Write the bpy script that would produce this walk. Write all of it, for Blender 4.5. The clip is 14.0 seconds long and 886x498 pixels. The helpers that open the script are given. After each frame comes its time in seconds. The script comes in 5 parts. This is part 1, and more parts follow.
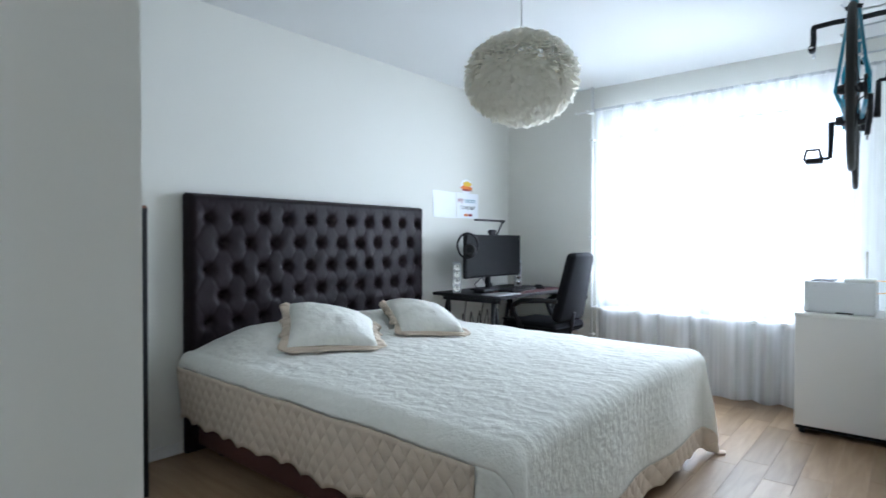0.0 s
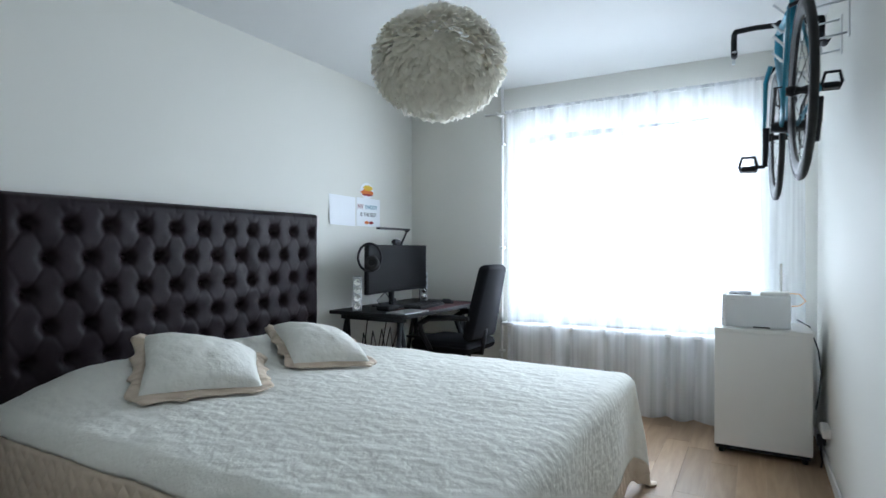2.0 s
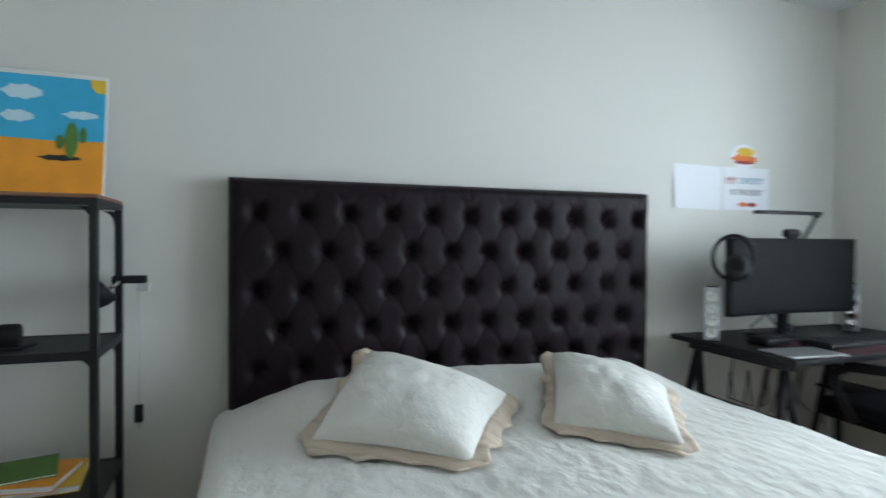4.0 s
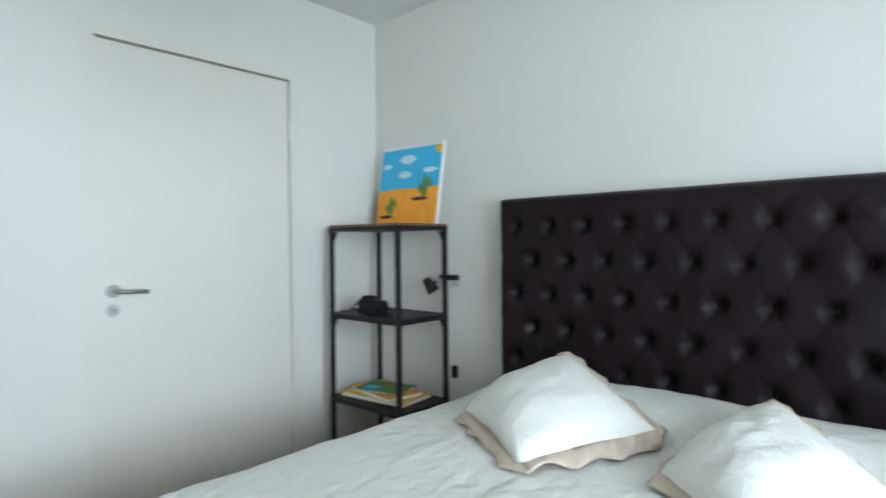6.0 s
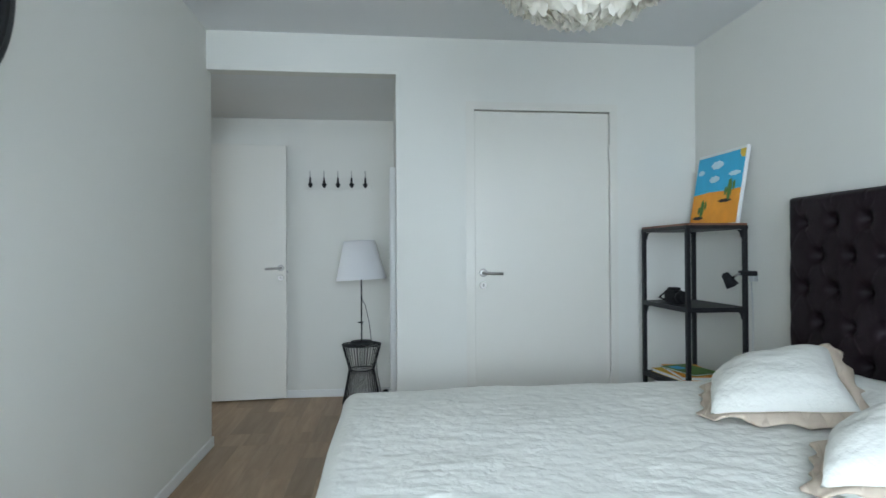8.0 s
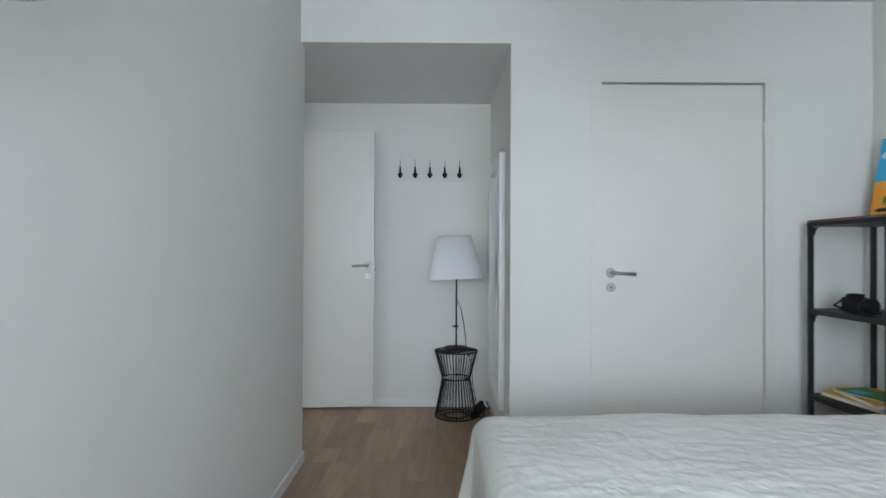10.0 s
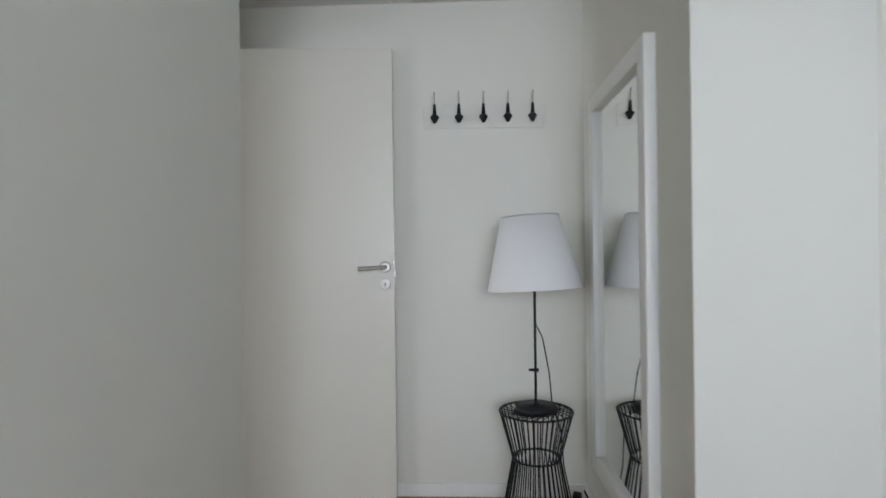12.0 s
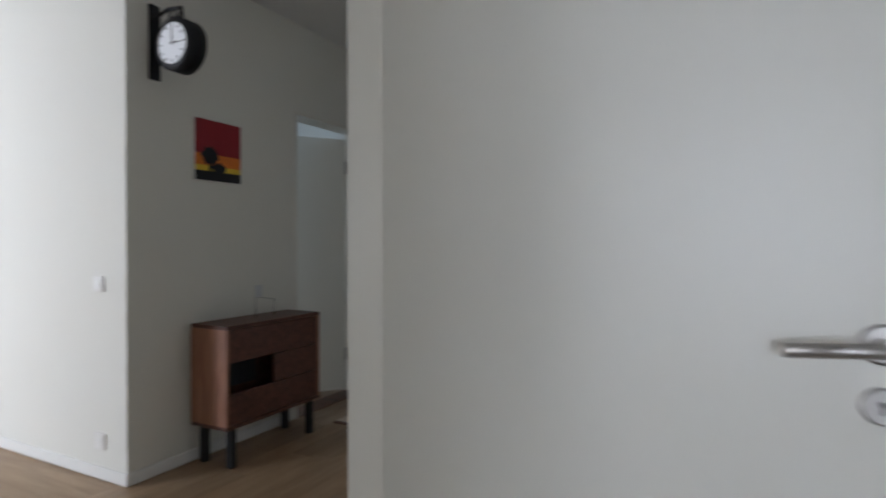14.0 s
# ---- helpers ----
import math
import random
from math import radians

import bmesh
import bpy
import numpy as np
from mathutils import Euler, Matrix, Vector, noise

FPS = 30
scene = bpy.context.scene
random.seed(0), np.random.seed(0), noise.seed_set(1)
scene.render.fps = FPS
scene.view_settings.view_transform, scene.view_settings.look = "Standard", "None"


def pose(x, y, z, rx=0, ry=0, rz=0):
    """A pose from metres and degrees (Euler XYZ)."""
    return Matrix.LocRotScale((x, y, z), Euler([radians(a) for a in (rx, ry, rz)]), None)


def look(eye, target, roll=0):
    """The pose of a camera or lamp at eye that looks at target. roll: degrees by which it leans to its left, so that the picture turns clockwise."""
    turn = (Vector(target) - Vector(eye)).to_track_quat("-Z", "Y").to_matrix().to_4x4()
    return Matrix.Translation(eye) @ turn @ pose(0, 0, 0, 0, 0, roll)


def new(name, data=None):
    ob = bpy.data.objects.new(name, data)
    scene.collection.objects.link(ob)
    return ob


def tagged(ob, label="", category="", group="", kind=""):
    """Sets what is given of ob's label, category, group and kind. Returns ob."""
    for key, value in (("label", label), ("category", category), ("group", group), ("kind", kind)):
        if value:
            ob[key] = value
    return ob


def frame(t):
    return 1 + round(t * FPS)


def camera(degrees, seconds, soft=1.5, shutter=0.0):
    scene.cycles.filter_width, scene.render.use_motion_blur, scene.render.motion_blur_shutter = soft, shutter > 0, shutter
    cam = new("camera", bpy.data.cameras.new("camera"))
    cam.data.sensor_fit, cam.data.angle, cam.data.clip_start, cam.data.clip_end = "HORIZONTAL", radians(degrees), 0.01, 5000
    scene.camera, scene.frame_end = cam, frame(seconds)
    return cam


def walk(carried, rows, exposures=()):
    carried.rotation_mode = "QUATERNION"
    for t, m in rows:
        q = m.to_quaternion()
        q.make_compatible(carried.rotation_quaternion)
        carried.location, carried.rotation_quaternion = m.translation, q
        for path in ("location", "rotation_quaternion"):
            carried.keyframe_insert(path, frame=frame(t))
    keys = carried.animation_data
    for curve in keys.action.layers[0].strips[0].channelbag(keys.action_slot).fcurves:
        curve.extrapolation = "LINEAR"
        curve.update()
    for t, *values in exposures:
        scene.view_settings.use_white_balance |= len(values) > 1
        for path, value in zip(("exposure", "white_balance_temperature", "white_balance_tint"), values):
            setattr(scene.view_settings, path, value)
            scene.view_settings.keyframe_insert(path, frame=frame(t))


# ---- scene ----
cam = camera(77.1, 14.0, shutter=0.5)
PATH = [
    (0, (3.065, -0.437, 1.168), (1.772, 1.088, 1.139), 0.1),
    (0.5, (2.942, -0.429, 1.162), (1.818, 1.225, 1.15), 0.3),
    (1, (2.858, -0.415, 1.155), (1.84, 1.307, 1.159), 0.4),
    (1.5, (2.814, -0.294, 1.197), (1.83, 1.448, 1.195), 0.1),
    (2, (2.715, -0.097, 1.201), (1.738, 1.648, 1.196), 0.1),
    (2.5, (2.551, 0.167, 1.193), (1.549, 1.898, 1.184), 0.1),
    (3, (2.382, 0.468, 1.203), (1.219, 2.095, 1.19), 0.0),
    (3.5, (2.327, 0.738, 1.152), (0.742, 1.957, 1.174), -0.7),
    (3.7, (2.3, 0.847, 1.171), (0.566, 1.843, 1.174), -0.2),
    (5.8, (2.161, 2.358, 1.242), (0.534, 1.196, 1.205), -0.4),
    (6, (2.176, 2.485, 1.231), (0.69, 1.146, 1.208), -0.6),
    (6.5, (2.205, 2.863, 1.195), (1.096, 1.199, 1.203), -0.3),
    (7, (2.106, 3.168, 1.191), (1.374, 1.307, 1.193), -0.7),
    (7.5, (2.018, 3.353, 1.174), (1.657, 1.386, 1.19), -0.5),
    (8, (2.004, 3.429, 1.17), (1.802, 1.439, 1.186), -0.3),
    (8.5, (2.016, 3.44, 1.174), (1.905, 1.443, 1.191), -0.2),
    (8.7, (2.034, 3.427, 1.188), (1.952, 1.429, 1.196), -0.2),
    (10.8, (2.461, 2.436, 1.115), (2.474, 0.436, 1.138), 0.2),
    (11, (2.478, 2.274, 1.113), (2.499, 0.274, 1.135), 0.1),
    (11.5, (2.51, 1.77, 1.123), (2.546, -0.23, 1.139), -0.2),
    (12, (2.476, 1.345, 1.137), (2.565, -0.643, 1.138), -0.7),
    (12.2, (2.49, 1.135, 1.138), (2.582, -0.862, 1.142), -0.0),
    (12.5, (2.532, 0.807, 1.126), (2.661, -1.185, 1.157), 0.1),
    (12.6, (2.546, 0.72, 1.124), (2.687, -1.272, 1.159), -0.0),
    (12.8, (2.589, 0.536, 1.142), (2.742, -1.457, 1.164), 0.2),
    (13, (2.67, 0.347, 1.172), (2.812, -1.648, 1.165), 0.1),
    (13.2, (2.733, 0.195, 1.17), (2.961, -1.798, 1.166), 0.1),
    (13.5, (2.858, -0.02, 1.168), (3.341, -1.953, 1.165), 0.2),
    (13.8, (2.967, -0.2, 1.18), (3.705, -2.06, 1.168), 0.1),
    (14, (3.023, -0.287, 1.186), (3.938, -2.065, 1.168), 0.0),
]
EXPOSURE = [(0.0, -0.9, 5750, 13), (1.0, -1.14, 5750, 13), (2.5, -1.27, 5950, 12), (3.7, -1.27, 6050, 11), (6.0, -0.8, 6000, 9), (7.5, -1.2, 5950, 9), (8.7, -1.2, 5900, 11), (11.0, -1.2, 6250, 17), (12.5, -1.12, 6450, 18), (13.2, -1.18, 6350, 18), (14.0, -1.2, 6200, 19)]
walk(cam, [(t, look(eye, target, roll)) for t, eye, target, roll in PATH], EXPOSURE)

# ---- light ----
world = bpy.data.worlds.new("world")
scene.world = world
world.use_nodes = True
wn = world.node_tree
sky = wn.nodes.new("ShaderNodeTexSky")
sky.sky_type = "NISHITA"
sky.sun_disc = False
sky.sun_elevation = radians(38)
sky.sun_rotation = radians(200)
wn.links.new(sky.outputs["Color"], wn.nodes["Background"].inputs["Color"])
wn.nodes["Background"].inputs["Strength"].default_value = 0.12

sun_data = bpy.data.lights.new("sun", "SUN")
sun_data.energy, sun_data.angle, sun_data.color = 1.2, radians(12), (1.0, 0.96, 0.9)
sun = new("sun", sun_data)
sun.matrix_world = look((0, -20, 16), (0, 0, 0))


def area(name, x, y, z, w, h, watts, target, colour=(0.84, 0.94, 1.0), spread=180):
    d = bpy.data.lights.new(name, "AREA")
    d.shape, d.size, d.size_y, d.energy, d.color = "RECTANGLE", w, h, watts, colour
    d.spread = radians(spread)
    ob = new(name, d)
    ob.matrix_world = look((x, y, z), target)
    return ob


# daylight in the two window openings
area("bedroom_daylight", 1.87, 4.8, 1.31, 2.6, 1.74, 375, (0.85, 0, 0.2), spread=130)
area("living_daylight", 9.1, 2.42, 1.4, 2.1, 1.5, 520, (9.1, 0, 1.1))
area("far_room_daylight", 8.45, -3.3, 1.4, 1.2, 1.3, 60, (6, -3.3, 1.3), (0.62, 0.82, 1.0))

# ---- small builders ----


def link_mesh(name, bm, material, parent=None, label=""):
    me = bpy.data.meshes.new(name)
    bm.to_mesh(me)
    bm.free()
    if material:
        me.materials.append(material)
    ob = new(name, me)
    if parent:
        ob.parent = parent
    if label:
        ob["label"] = label
    return ob


def part(name, bm, material, parent, label=""):
    return link_mesh(name, bm, material, parent, label)


def thing(name, label, category, m=None, group="", kind=""):
    ob = new(name)
    ob.empty_display_size = 0.05
    if m is not None:
        ob.matrix_basis = m
    return tagged(ob, label, category, group, kind)


def box(x0, x1, y0, y1, z0, z1, bevel=0.0, segments=2, bm=None):
    """A box, with rounded edges where bevel is given, added to bm."""
    own = bmesh.new()
    bmesh.ops.create_cube(own, size=1)
    for v in own.verts:
        v.co = Vector((x0 if v.co.x < 0 else x1, y0 if v.co.y < 0 else y1, z0 if v.co.z < 0 else z1))
    if bevel:
        bmesh.ops.bevel(own, geom=own.edges[:], offset=bevel, segments=segments, profile=0.5, affect="EDGES")
        if segments > 1:
            for f in own.faces:
                f.smooth = True
    if bm is None:
        return own
    return merge(bm, own)


def merge(bm, other, m=None):
    me = bpy.data.meshes.new("tmp")
    if m is not None:
        other.transform(m)
    other.to_mesh(me)
    other.free()
    bm.from_mesh(me)
    bpy.data.meshes.remove(me)
    return bm


def lathe(profile, n=32, bm=None, cap=True):
    """A turned body round z from (radius, height) pairs."""
    own = bmesh.new()
    rings = []
    for r, z in profile:
        rings.append([own.verts.new((r * math.cos(2 * math.pi * i / n), r * math.sin(2 * math.pi * i / n), z)) for i in range(n)])
    for a, b in zip(rings, rings[1:]):
        for i in range(n):
            own.faces.new((a[i], a[(i + 1) % n], b[(i + 1) % n], b[i])).smooth = True
    if cap:
        if profile[0][0] > 1e-4:
            own.faces.new(rings[0][::-1])
        if profile[-1][0] > 1e-4:
            own.faces.new(rings[-1])
    return own if bm is None else merge(bm, own)


def tube(points, r, n=8, bm=None, closed=False):
    """A round bar along points."""
    own = bmesh.new()
    pts = [Vector(p) for p in points]
    k = len(pts)
    rings = []
    up = None
    for i, p in enumerate(pts):
        a = pts[(i - 1) % k] if closed or i > 0 else p
        b = pts[(i + 1) % k] if closed or i < k - 1 else p
        d = (b - a).normalized()
        if up is None:
            up = d.orthogonal().normalized()
        up = (up - d * up.dot(d))
        up = up.normalized() if up.length > 1e-5 else d.orthogonal().normalized()
        side = d.cross(up)
        rr = r[i] if isinstance(r, (list, tuple)) else r
        rings.append([own.verts.new(p + rr * (math.cos(2 * math.pi * j / n) * up + math.sin(2 * math.pi * j / n) * side)) for j in range(n)])
    pairs = list(zip(rings, rings[1:])) + ([(rings[-1], rings[0])] if closed else [])
    for a, b in pairs:
        for j in range(n):
            own.faces.new((a[j], a[(j + 1) % n], b[(j + 1) % n], b[j])).smooth = True
    if not closed:
        own.faces.new(rings[0][::-1])
        own.faces.new(rings[-1])
    bmesh.ops.recalc_face_normals(own, faces=own.faces[:])
    return own if bm is None else merge(bm, own)


def ring(cx, cy, cz, r, bar, axis="z", n=40, k=8, bm=None):
    pts = []
    for i in range(n):
        a = 2 * math.pi * i / n
        c, s = r * math.cos(a), r * math.sin(a)
        pts.append({"z": (cx + c, cy + s, cz), "x": (cx, cy + c, cz + s), "y": (cx + c, cy, cz + s)}[axis])
    return tube(pts, bar, k, bm, closed=True)


def grid_surface(nu, nv, fn, smooth=True):
    bm = bmesh.new()
    vs = [[bm.verts.new(fn(i / nu, j / nv)) for j in range(nv + 1)] for i in range(nu + 1)]
    for i in range(nu):
        for j in range(nv):
            bm.faces.new((vs[i][j], vs[i + 1][j], vs[i + 1][j + 1], vs[i][j + 1])).smooth = smooth
    return bm


# ---- materials ----


def material(name, colour, rough=0.5, metal=0.0, noise_scale=0.0, vary=0.0, bump=0.0, bump_scale=0.0, spec=0.5, big_scale=1.2, big=0.0):
    """Principled paint with variation at two scales and fine relief."""
    m = bpy.data.materials.new(name)
    m.use_nodes = True
    nt = m.node_tree
    p = nt.nodes["Principled BSDF"]
    p.inputs["Base Color"].default_value = (*colour, 1)
    p.inputs["Roughness"].default_value = rough
    p.inputs["Metallic"].default_value = metal
    p.inputs["Specular IOR Level"].default_value = spec
    tc = nt.nodes.new("ShaderNodeTexCoord")
    if vary or big:
        n1 = nt.nodes.new("ShaderNodeTexNoise")
        n1.inputs["Scale"].default_value = noise_scale or 40
        n1.inputs["Detail"].default_value = 4
        n2 = nt.nodes.new("ShaderNodeTexNoise")
        n2.inputs["Scale"].default_value = big_scale
        nt.links.new(tc.outputs["Object"], n1.inputs["Vector"])
        nt.links.new(tc.outputs["Object"], n2.inputs["Vector"])
        a = nt.nodes.new("ShaderNodeMath")
        a.operation = "MULTIPLY_ADD"
        nt.links.new(n1.outputs["Fac"], a.inputs[0])
        a.inputs[1].default_value = vary * 2
        a.inputs[2].default_value = 1 - vary - big
        b = nt.nodes.new("ShaderNodeMath")
        b.operation = "MULTIPLY_ADD"
        nt.links.new(n2.outputs["Fac"], b.inputs[0])
        b.inputs[1].default_value = big * 2
        nt.links.new(a.outputs[0], b.inputs[2])
        mix = nt.nodes.new("ShaderNodeVectorMath")
        mix.operation = "SCALE"
        mix.inputs[0].default_value = colour
        nt.links.new(b.outputs[0], mix.inputs["Scale"])
        nt.links.new(mix.outputs[0], p.inputs["Base Color"])
    if bump:
        nb = nt.nodes.new("ShaderNodeTexNoise")
        nb.inputs["Scale"].default_value = bump_scale or 200
        nb.inputs["Detail"].default_value = 3
        nt.links.new(tc.outputs["Object"], nb.inputs["Vector"])
        bp = nt.nodes.new("ShaderNodeBump")
        bp.inputs["Strength"].default_value = bump
        bp.inputs["Distance"].default_value = 0.002
        nt.links.new(nb.outputs["Fac"], bp.inputs["Height"])
        nt.links.new(bp.outputs["Normal"], p.inputs["Normal"])
    return m


def wood(name, dark, light, grain=(3, 40, 40), rough=0.4, random_tone=0.0, bump=0.15):
    """Wood with grain along local x, toned piece by piece."""
    m = bpy.data.materials.new(name)
    m.use_nodes = True
    nt = m.node_tree
    p = nt.nodes["Principled BSDF"]
    tc = nt.nodes.new("ShaderNodeTexCoord")
    info = nt.nodes.new("ShaderNodeObjectInfo")
    add = nt.nodes.new("ShaderNodeVectorMath")
    add.operation = "MULTIPLY_ADD"
    comb = nt.nodes.new("ShaderNodeCombineXYZ")
    for i in range(3):
        nt.links.new(info.outputs["Random"], comb.inputs[i])
    mul = nt.nodes.new("ShaderNodeVectorMath")
    mul.operation = "SCALE"
    mul.inputs["Scale"].default_value = 37
    nt.links.new(comb.outputs[0], mul.inputs[0])
    nt.links.new(tc.outputs["Object"], add.inputs[0])
    add.inputs[1].default_value = grain
    nt.links.new(mul.outputs[0], add.inputs[2])
    n1 = nt.nodes.new("ShaderNodeTexNoise")
    n1.inputs["Scale"].default_value = 1.0
    n1.inputs["Detail"].default_value = 6
    n1.inputs["Roughness"].default_value = 0.6
    n1.inputs["Distortion"].default_value = 0.6
    nt.links.new(add.outputs[0], n1.inputs["Vector"])
    ramp = nt.nodes.new("ShaderNodeValToRGB")
    ramp.color_ramp.elements[0].position = 0.3
    ramp.color_ramp.elements[1].position = 0.72
    ramp.color_ramp.elements[0].color = (*dark, 1)
    ramp.color_ramp.elements[1].color = (*light, 1)
    nt.links.new(n1.outputs["Fac"], ramp.inputs["Fac"])
    tone = nt.nodes.new("ShaderNodeMath")
    tone.operation = "MULTIPLY_ADD"
    nt.links.new(info.outputs["Random"], tone.inputs[0])
    tone.inputs[1].default_value = random_tone
    tone.inputs[2].default_value = 1 - random_tone / 2
    sc = nt.nodes.new("ShaderNodeVectorMath")
    sc.operation = "SCALE"
    nt.links.new(ramp.outputs["Color"], sc.inputs[0])
    nt.links.new(tone.outputs[0], sc.inputs["Scale"])
    nt.links.new(sc.outputs[0], p.inputs["Base Color"])
    p.inputs["Roughness"].default_value = rough
    bp = nt.nodes.new("ShaderNodeBump")
    bp.inputs["Strength"].default_value = bump
    bp.inputs["Distance"].default_value = 0.001
    nt.links.new(n1.outputs["Fac"], bp.inputs["Height"])
    nt.links.new(bp.outputs["Normal"], p.inputs["Normal"])
    return m


def glass(name, colour=(1, 1, 1), rough=0.0):
    m = bpy.data.materials.new(name)
    m.use_nodes = True
    p = m.node_tree.nodes["Principled BSDF"]
    p.inputs["Base Color"].default_value = (*colour, 1)
    p.inputs["Transmission Weight"].default_value = 1
    p.inputs["Roughness"].default_value = rough
    p.inputs["IOR"].default_value = 1.45
    return m


def sheer(name, colour, clear, gather=0.05):
    """Thin woven cloth: part of the light goes straight through, part is scattered; it is denser where it is gathered."""
    m = bpy.data.materials.new(name)
    m.use_nodes = True
    nt = m.node_tree
    nt.nodes.remove(nt.nodes["Principled BSDF"])
    out = nt.nodes["Material Output"]
    tr = nt.nodes.new("ShaderNodeBsdfTransparent")
    tl = nt.nodes.new("ShaderNodeBsdfTranslucent")
    df = nt.nodes.new("ShaderNodeBsdfDiffuse")
    tl.inputs["Color"].default_value = (*colour, 1)
    df.inputs["Color"].default_value = (*colour, 1)
    m1 = nt.nodes.new("ShaderNodeMixShader")
    m1.inputs[0].default_value = 0.24
    nt.links.new(df.outputs[0], m1.inputs[1])
    nt.links.new(tl.outputs[0], m1.inputs[2])
    m2 = nt.nodes.new("ShaderNodeMixShader")
    tc = nt.nodes.new("ShaderNodeTexCoord")
    nz = nt.nodes.new("ShaderNodeTexNoise")
    nz.inputs["Scale"].default_value = 1.0
    nz.inputs["Detail"].default_value = 3
    st = nt.nodes.new("ShaderNodeVectorMath")
    st.operation = "MULTIPLY"
    st.inputs[1].default_value = (13, 0, 0.35)
    nt.links.new(tc.outputs["Object"], st.inputs[0])
    nt.links.new(st.outputs[0], nz.inputs["Vector"])
    mp = nt.nodes.new("ShaderNodeMapRange")
    mp.inputs["From Min"].default_value = 0.3
    mp.inputs["From Max"].default_value = 0.7
    mp.inputs["To Min"].default_value = 1 - clear - gather
    mp.inputs["To Max"].default_value = 1 - clear + gather
    nt.links.new(nz.outputs["Fac"], mp.inputs["Value"])
    nt.links.new(mp.outputs["Result"], m2.inputs[0])
    nt.links.new(tr.outputs[0], m2.inputs[1])
    nt.links.new(m1.outputs[0], m2.inputs[2])
    nt.links.new(m2.outputs[0], out.inputs["Surface"])
    return m


WALL = material("wall_paint", (0.735, 0.727, 0.672), 0.75, vary=0.006, noise_scale=90, big=0.015, bump=0.04, bump_scale=260)
CEIL = material("ceiling_paint", (0.74, 0.745, 0.735), 0.85, vary=0.015, noise_scale=120, big=0.015, bump=0.06, bump_scale=180)
DOORPAINT = material("door_lacquer", (0.725, 0.705, 0.64), 0.38, vary=0.006, noise_scale=30, big=0.012, bump=0.03, bump_scale=60)
TRIM = material("trim_paint", (0.8, 0.8, 0.78), 0.4, vary=0.01, noise_scale=50, bump=0.03, bump_scale=80)
WHITE = material("white_foil", (0.78, 0.77, 0.74), 0.35, vary=0.008, noise_scale=60)
OAK = wood("oak_floor", (0.24, 0.15, 0.085), (0.36, 0.245, 0.145), (2.5, 22, 22), 0.42, 0.36, 0.06)
STEEL = material("brushed_steel", (0.42, 0.4, 0.38), 0.42, 1.0, noise_scale=200, vary=0.05)
BLACKMETAL = material("black_metal", (0.01, 0.01, 0.012), 0.5, spec=0.3, noise_scale=90, vary=0.2)
BLACKPLASTIC = material("black_plastic", (0.009, 0.009, 0.011), 0.55, spec=0.25, noise_scale=120, vary=0.15, bump=0.08, bump_scale=400)
DARKFACADE = material("far_plaster", (0.42, 0.43, 0.44), 0.9, noise_scale=3, vary=0.1)

# ---- setting ----
W, N, H = 3.068, 4.17, 2.51
PX, PY, PH = 1.943, -1.215, 2.276
JX = 3.6
HX, HY, HH = 5.636, -1.99, 2.68


def structure(name, bm, mat, label, category):
    return tagged(link_mesh(name, bm, mat), label, category, kind="structure")


# bedroom and passage
structure("wall_west", box(-0.15, 0, -0.15, N, 0, H), WALL, "plain off-white painted bedroom wall behind the bed", "wall")
bm = box(0, 0.545, -0.12, 0, 0, H)
box(1.495, PX, -0.12, 0, 0, H, bm=bm)
box(0.545, 1.495, -0.12, 0, 2.105, H, bm=bm)
structure("wall_south", bm, WALL, "off-white painted wall around a closed white door", "wall")
structure("wall_lintel", box(PX, W, -0.09, 0, PH, H), WALL, "off-white painted beam over the passage opening", "wall")
structure("wall_passage_west", box(PX - 0.12, PX, PY, -0.12, 0, H), WALL, "off-white passage wall with a tall mirror on it", "wall")
structure("wall_passage_south", box(PX - 0.12, JX + 0.07, PY - 0.15, PY, 0, H), WALL, "off-white passage wall with coat hooks", "wall")
structure("wall_east", box(W, W + 0.6, -0.09, N, 0, H), WALL, "off-white bedroom wall that carries the bicycle", "wall")
bm = box(-0.15, 0.95, N, N + 0.3, 0, H)
box(2.8, W + 0.6, N, N + 0.3, 0, H, bm=bm)
box(0.95, 2.8, N, N + 0.3, 0, 0.6, bm=bm)
box(0.95, 2.8, N, N + 0.3, 2.26, H, bm=bm)
structure("wall_north", bm, WALL, "off-white outer wall with a wide window", "wall")
structure("ceiling", box(-0.15, W + 0.6, -0.12, N + 0.3, H, H + 0.2), CEIL, "smooth white bedroom ceiling", "ceiling")
structure("wall_over_doorway", box(JX, JX + 0.07, PY, 0.0, PH, HH + 0.0), WALL, "painted wall above the doorway", "wall")
structure("ceiling_passage", box(PX, JX + 0.07, PY, -0.09, PH, H), CEIL, "low white passage ceiling", "ceiling")
structure("floor", box(-0.15, 10.8, -5.4, N + 0.3, -0.12, -0.004), OAK, "oak parquet floor", "floor")
# doorway wall between passage and hall
bm = box(JX, JX + 0.07, PY, -1.2, 0, PH)
box(JX, JX + 0.07, -1.2, -0.13, 2.12, PH, bm=bm)
box(JX, JX + 0.07, -0.13, -0.09, 0, PH, bm=bm)
structure("wall_doorway", bm, WALL, "painted wall around the open hall doorway", "wall")
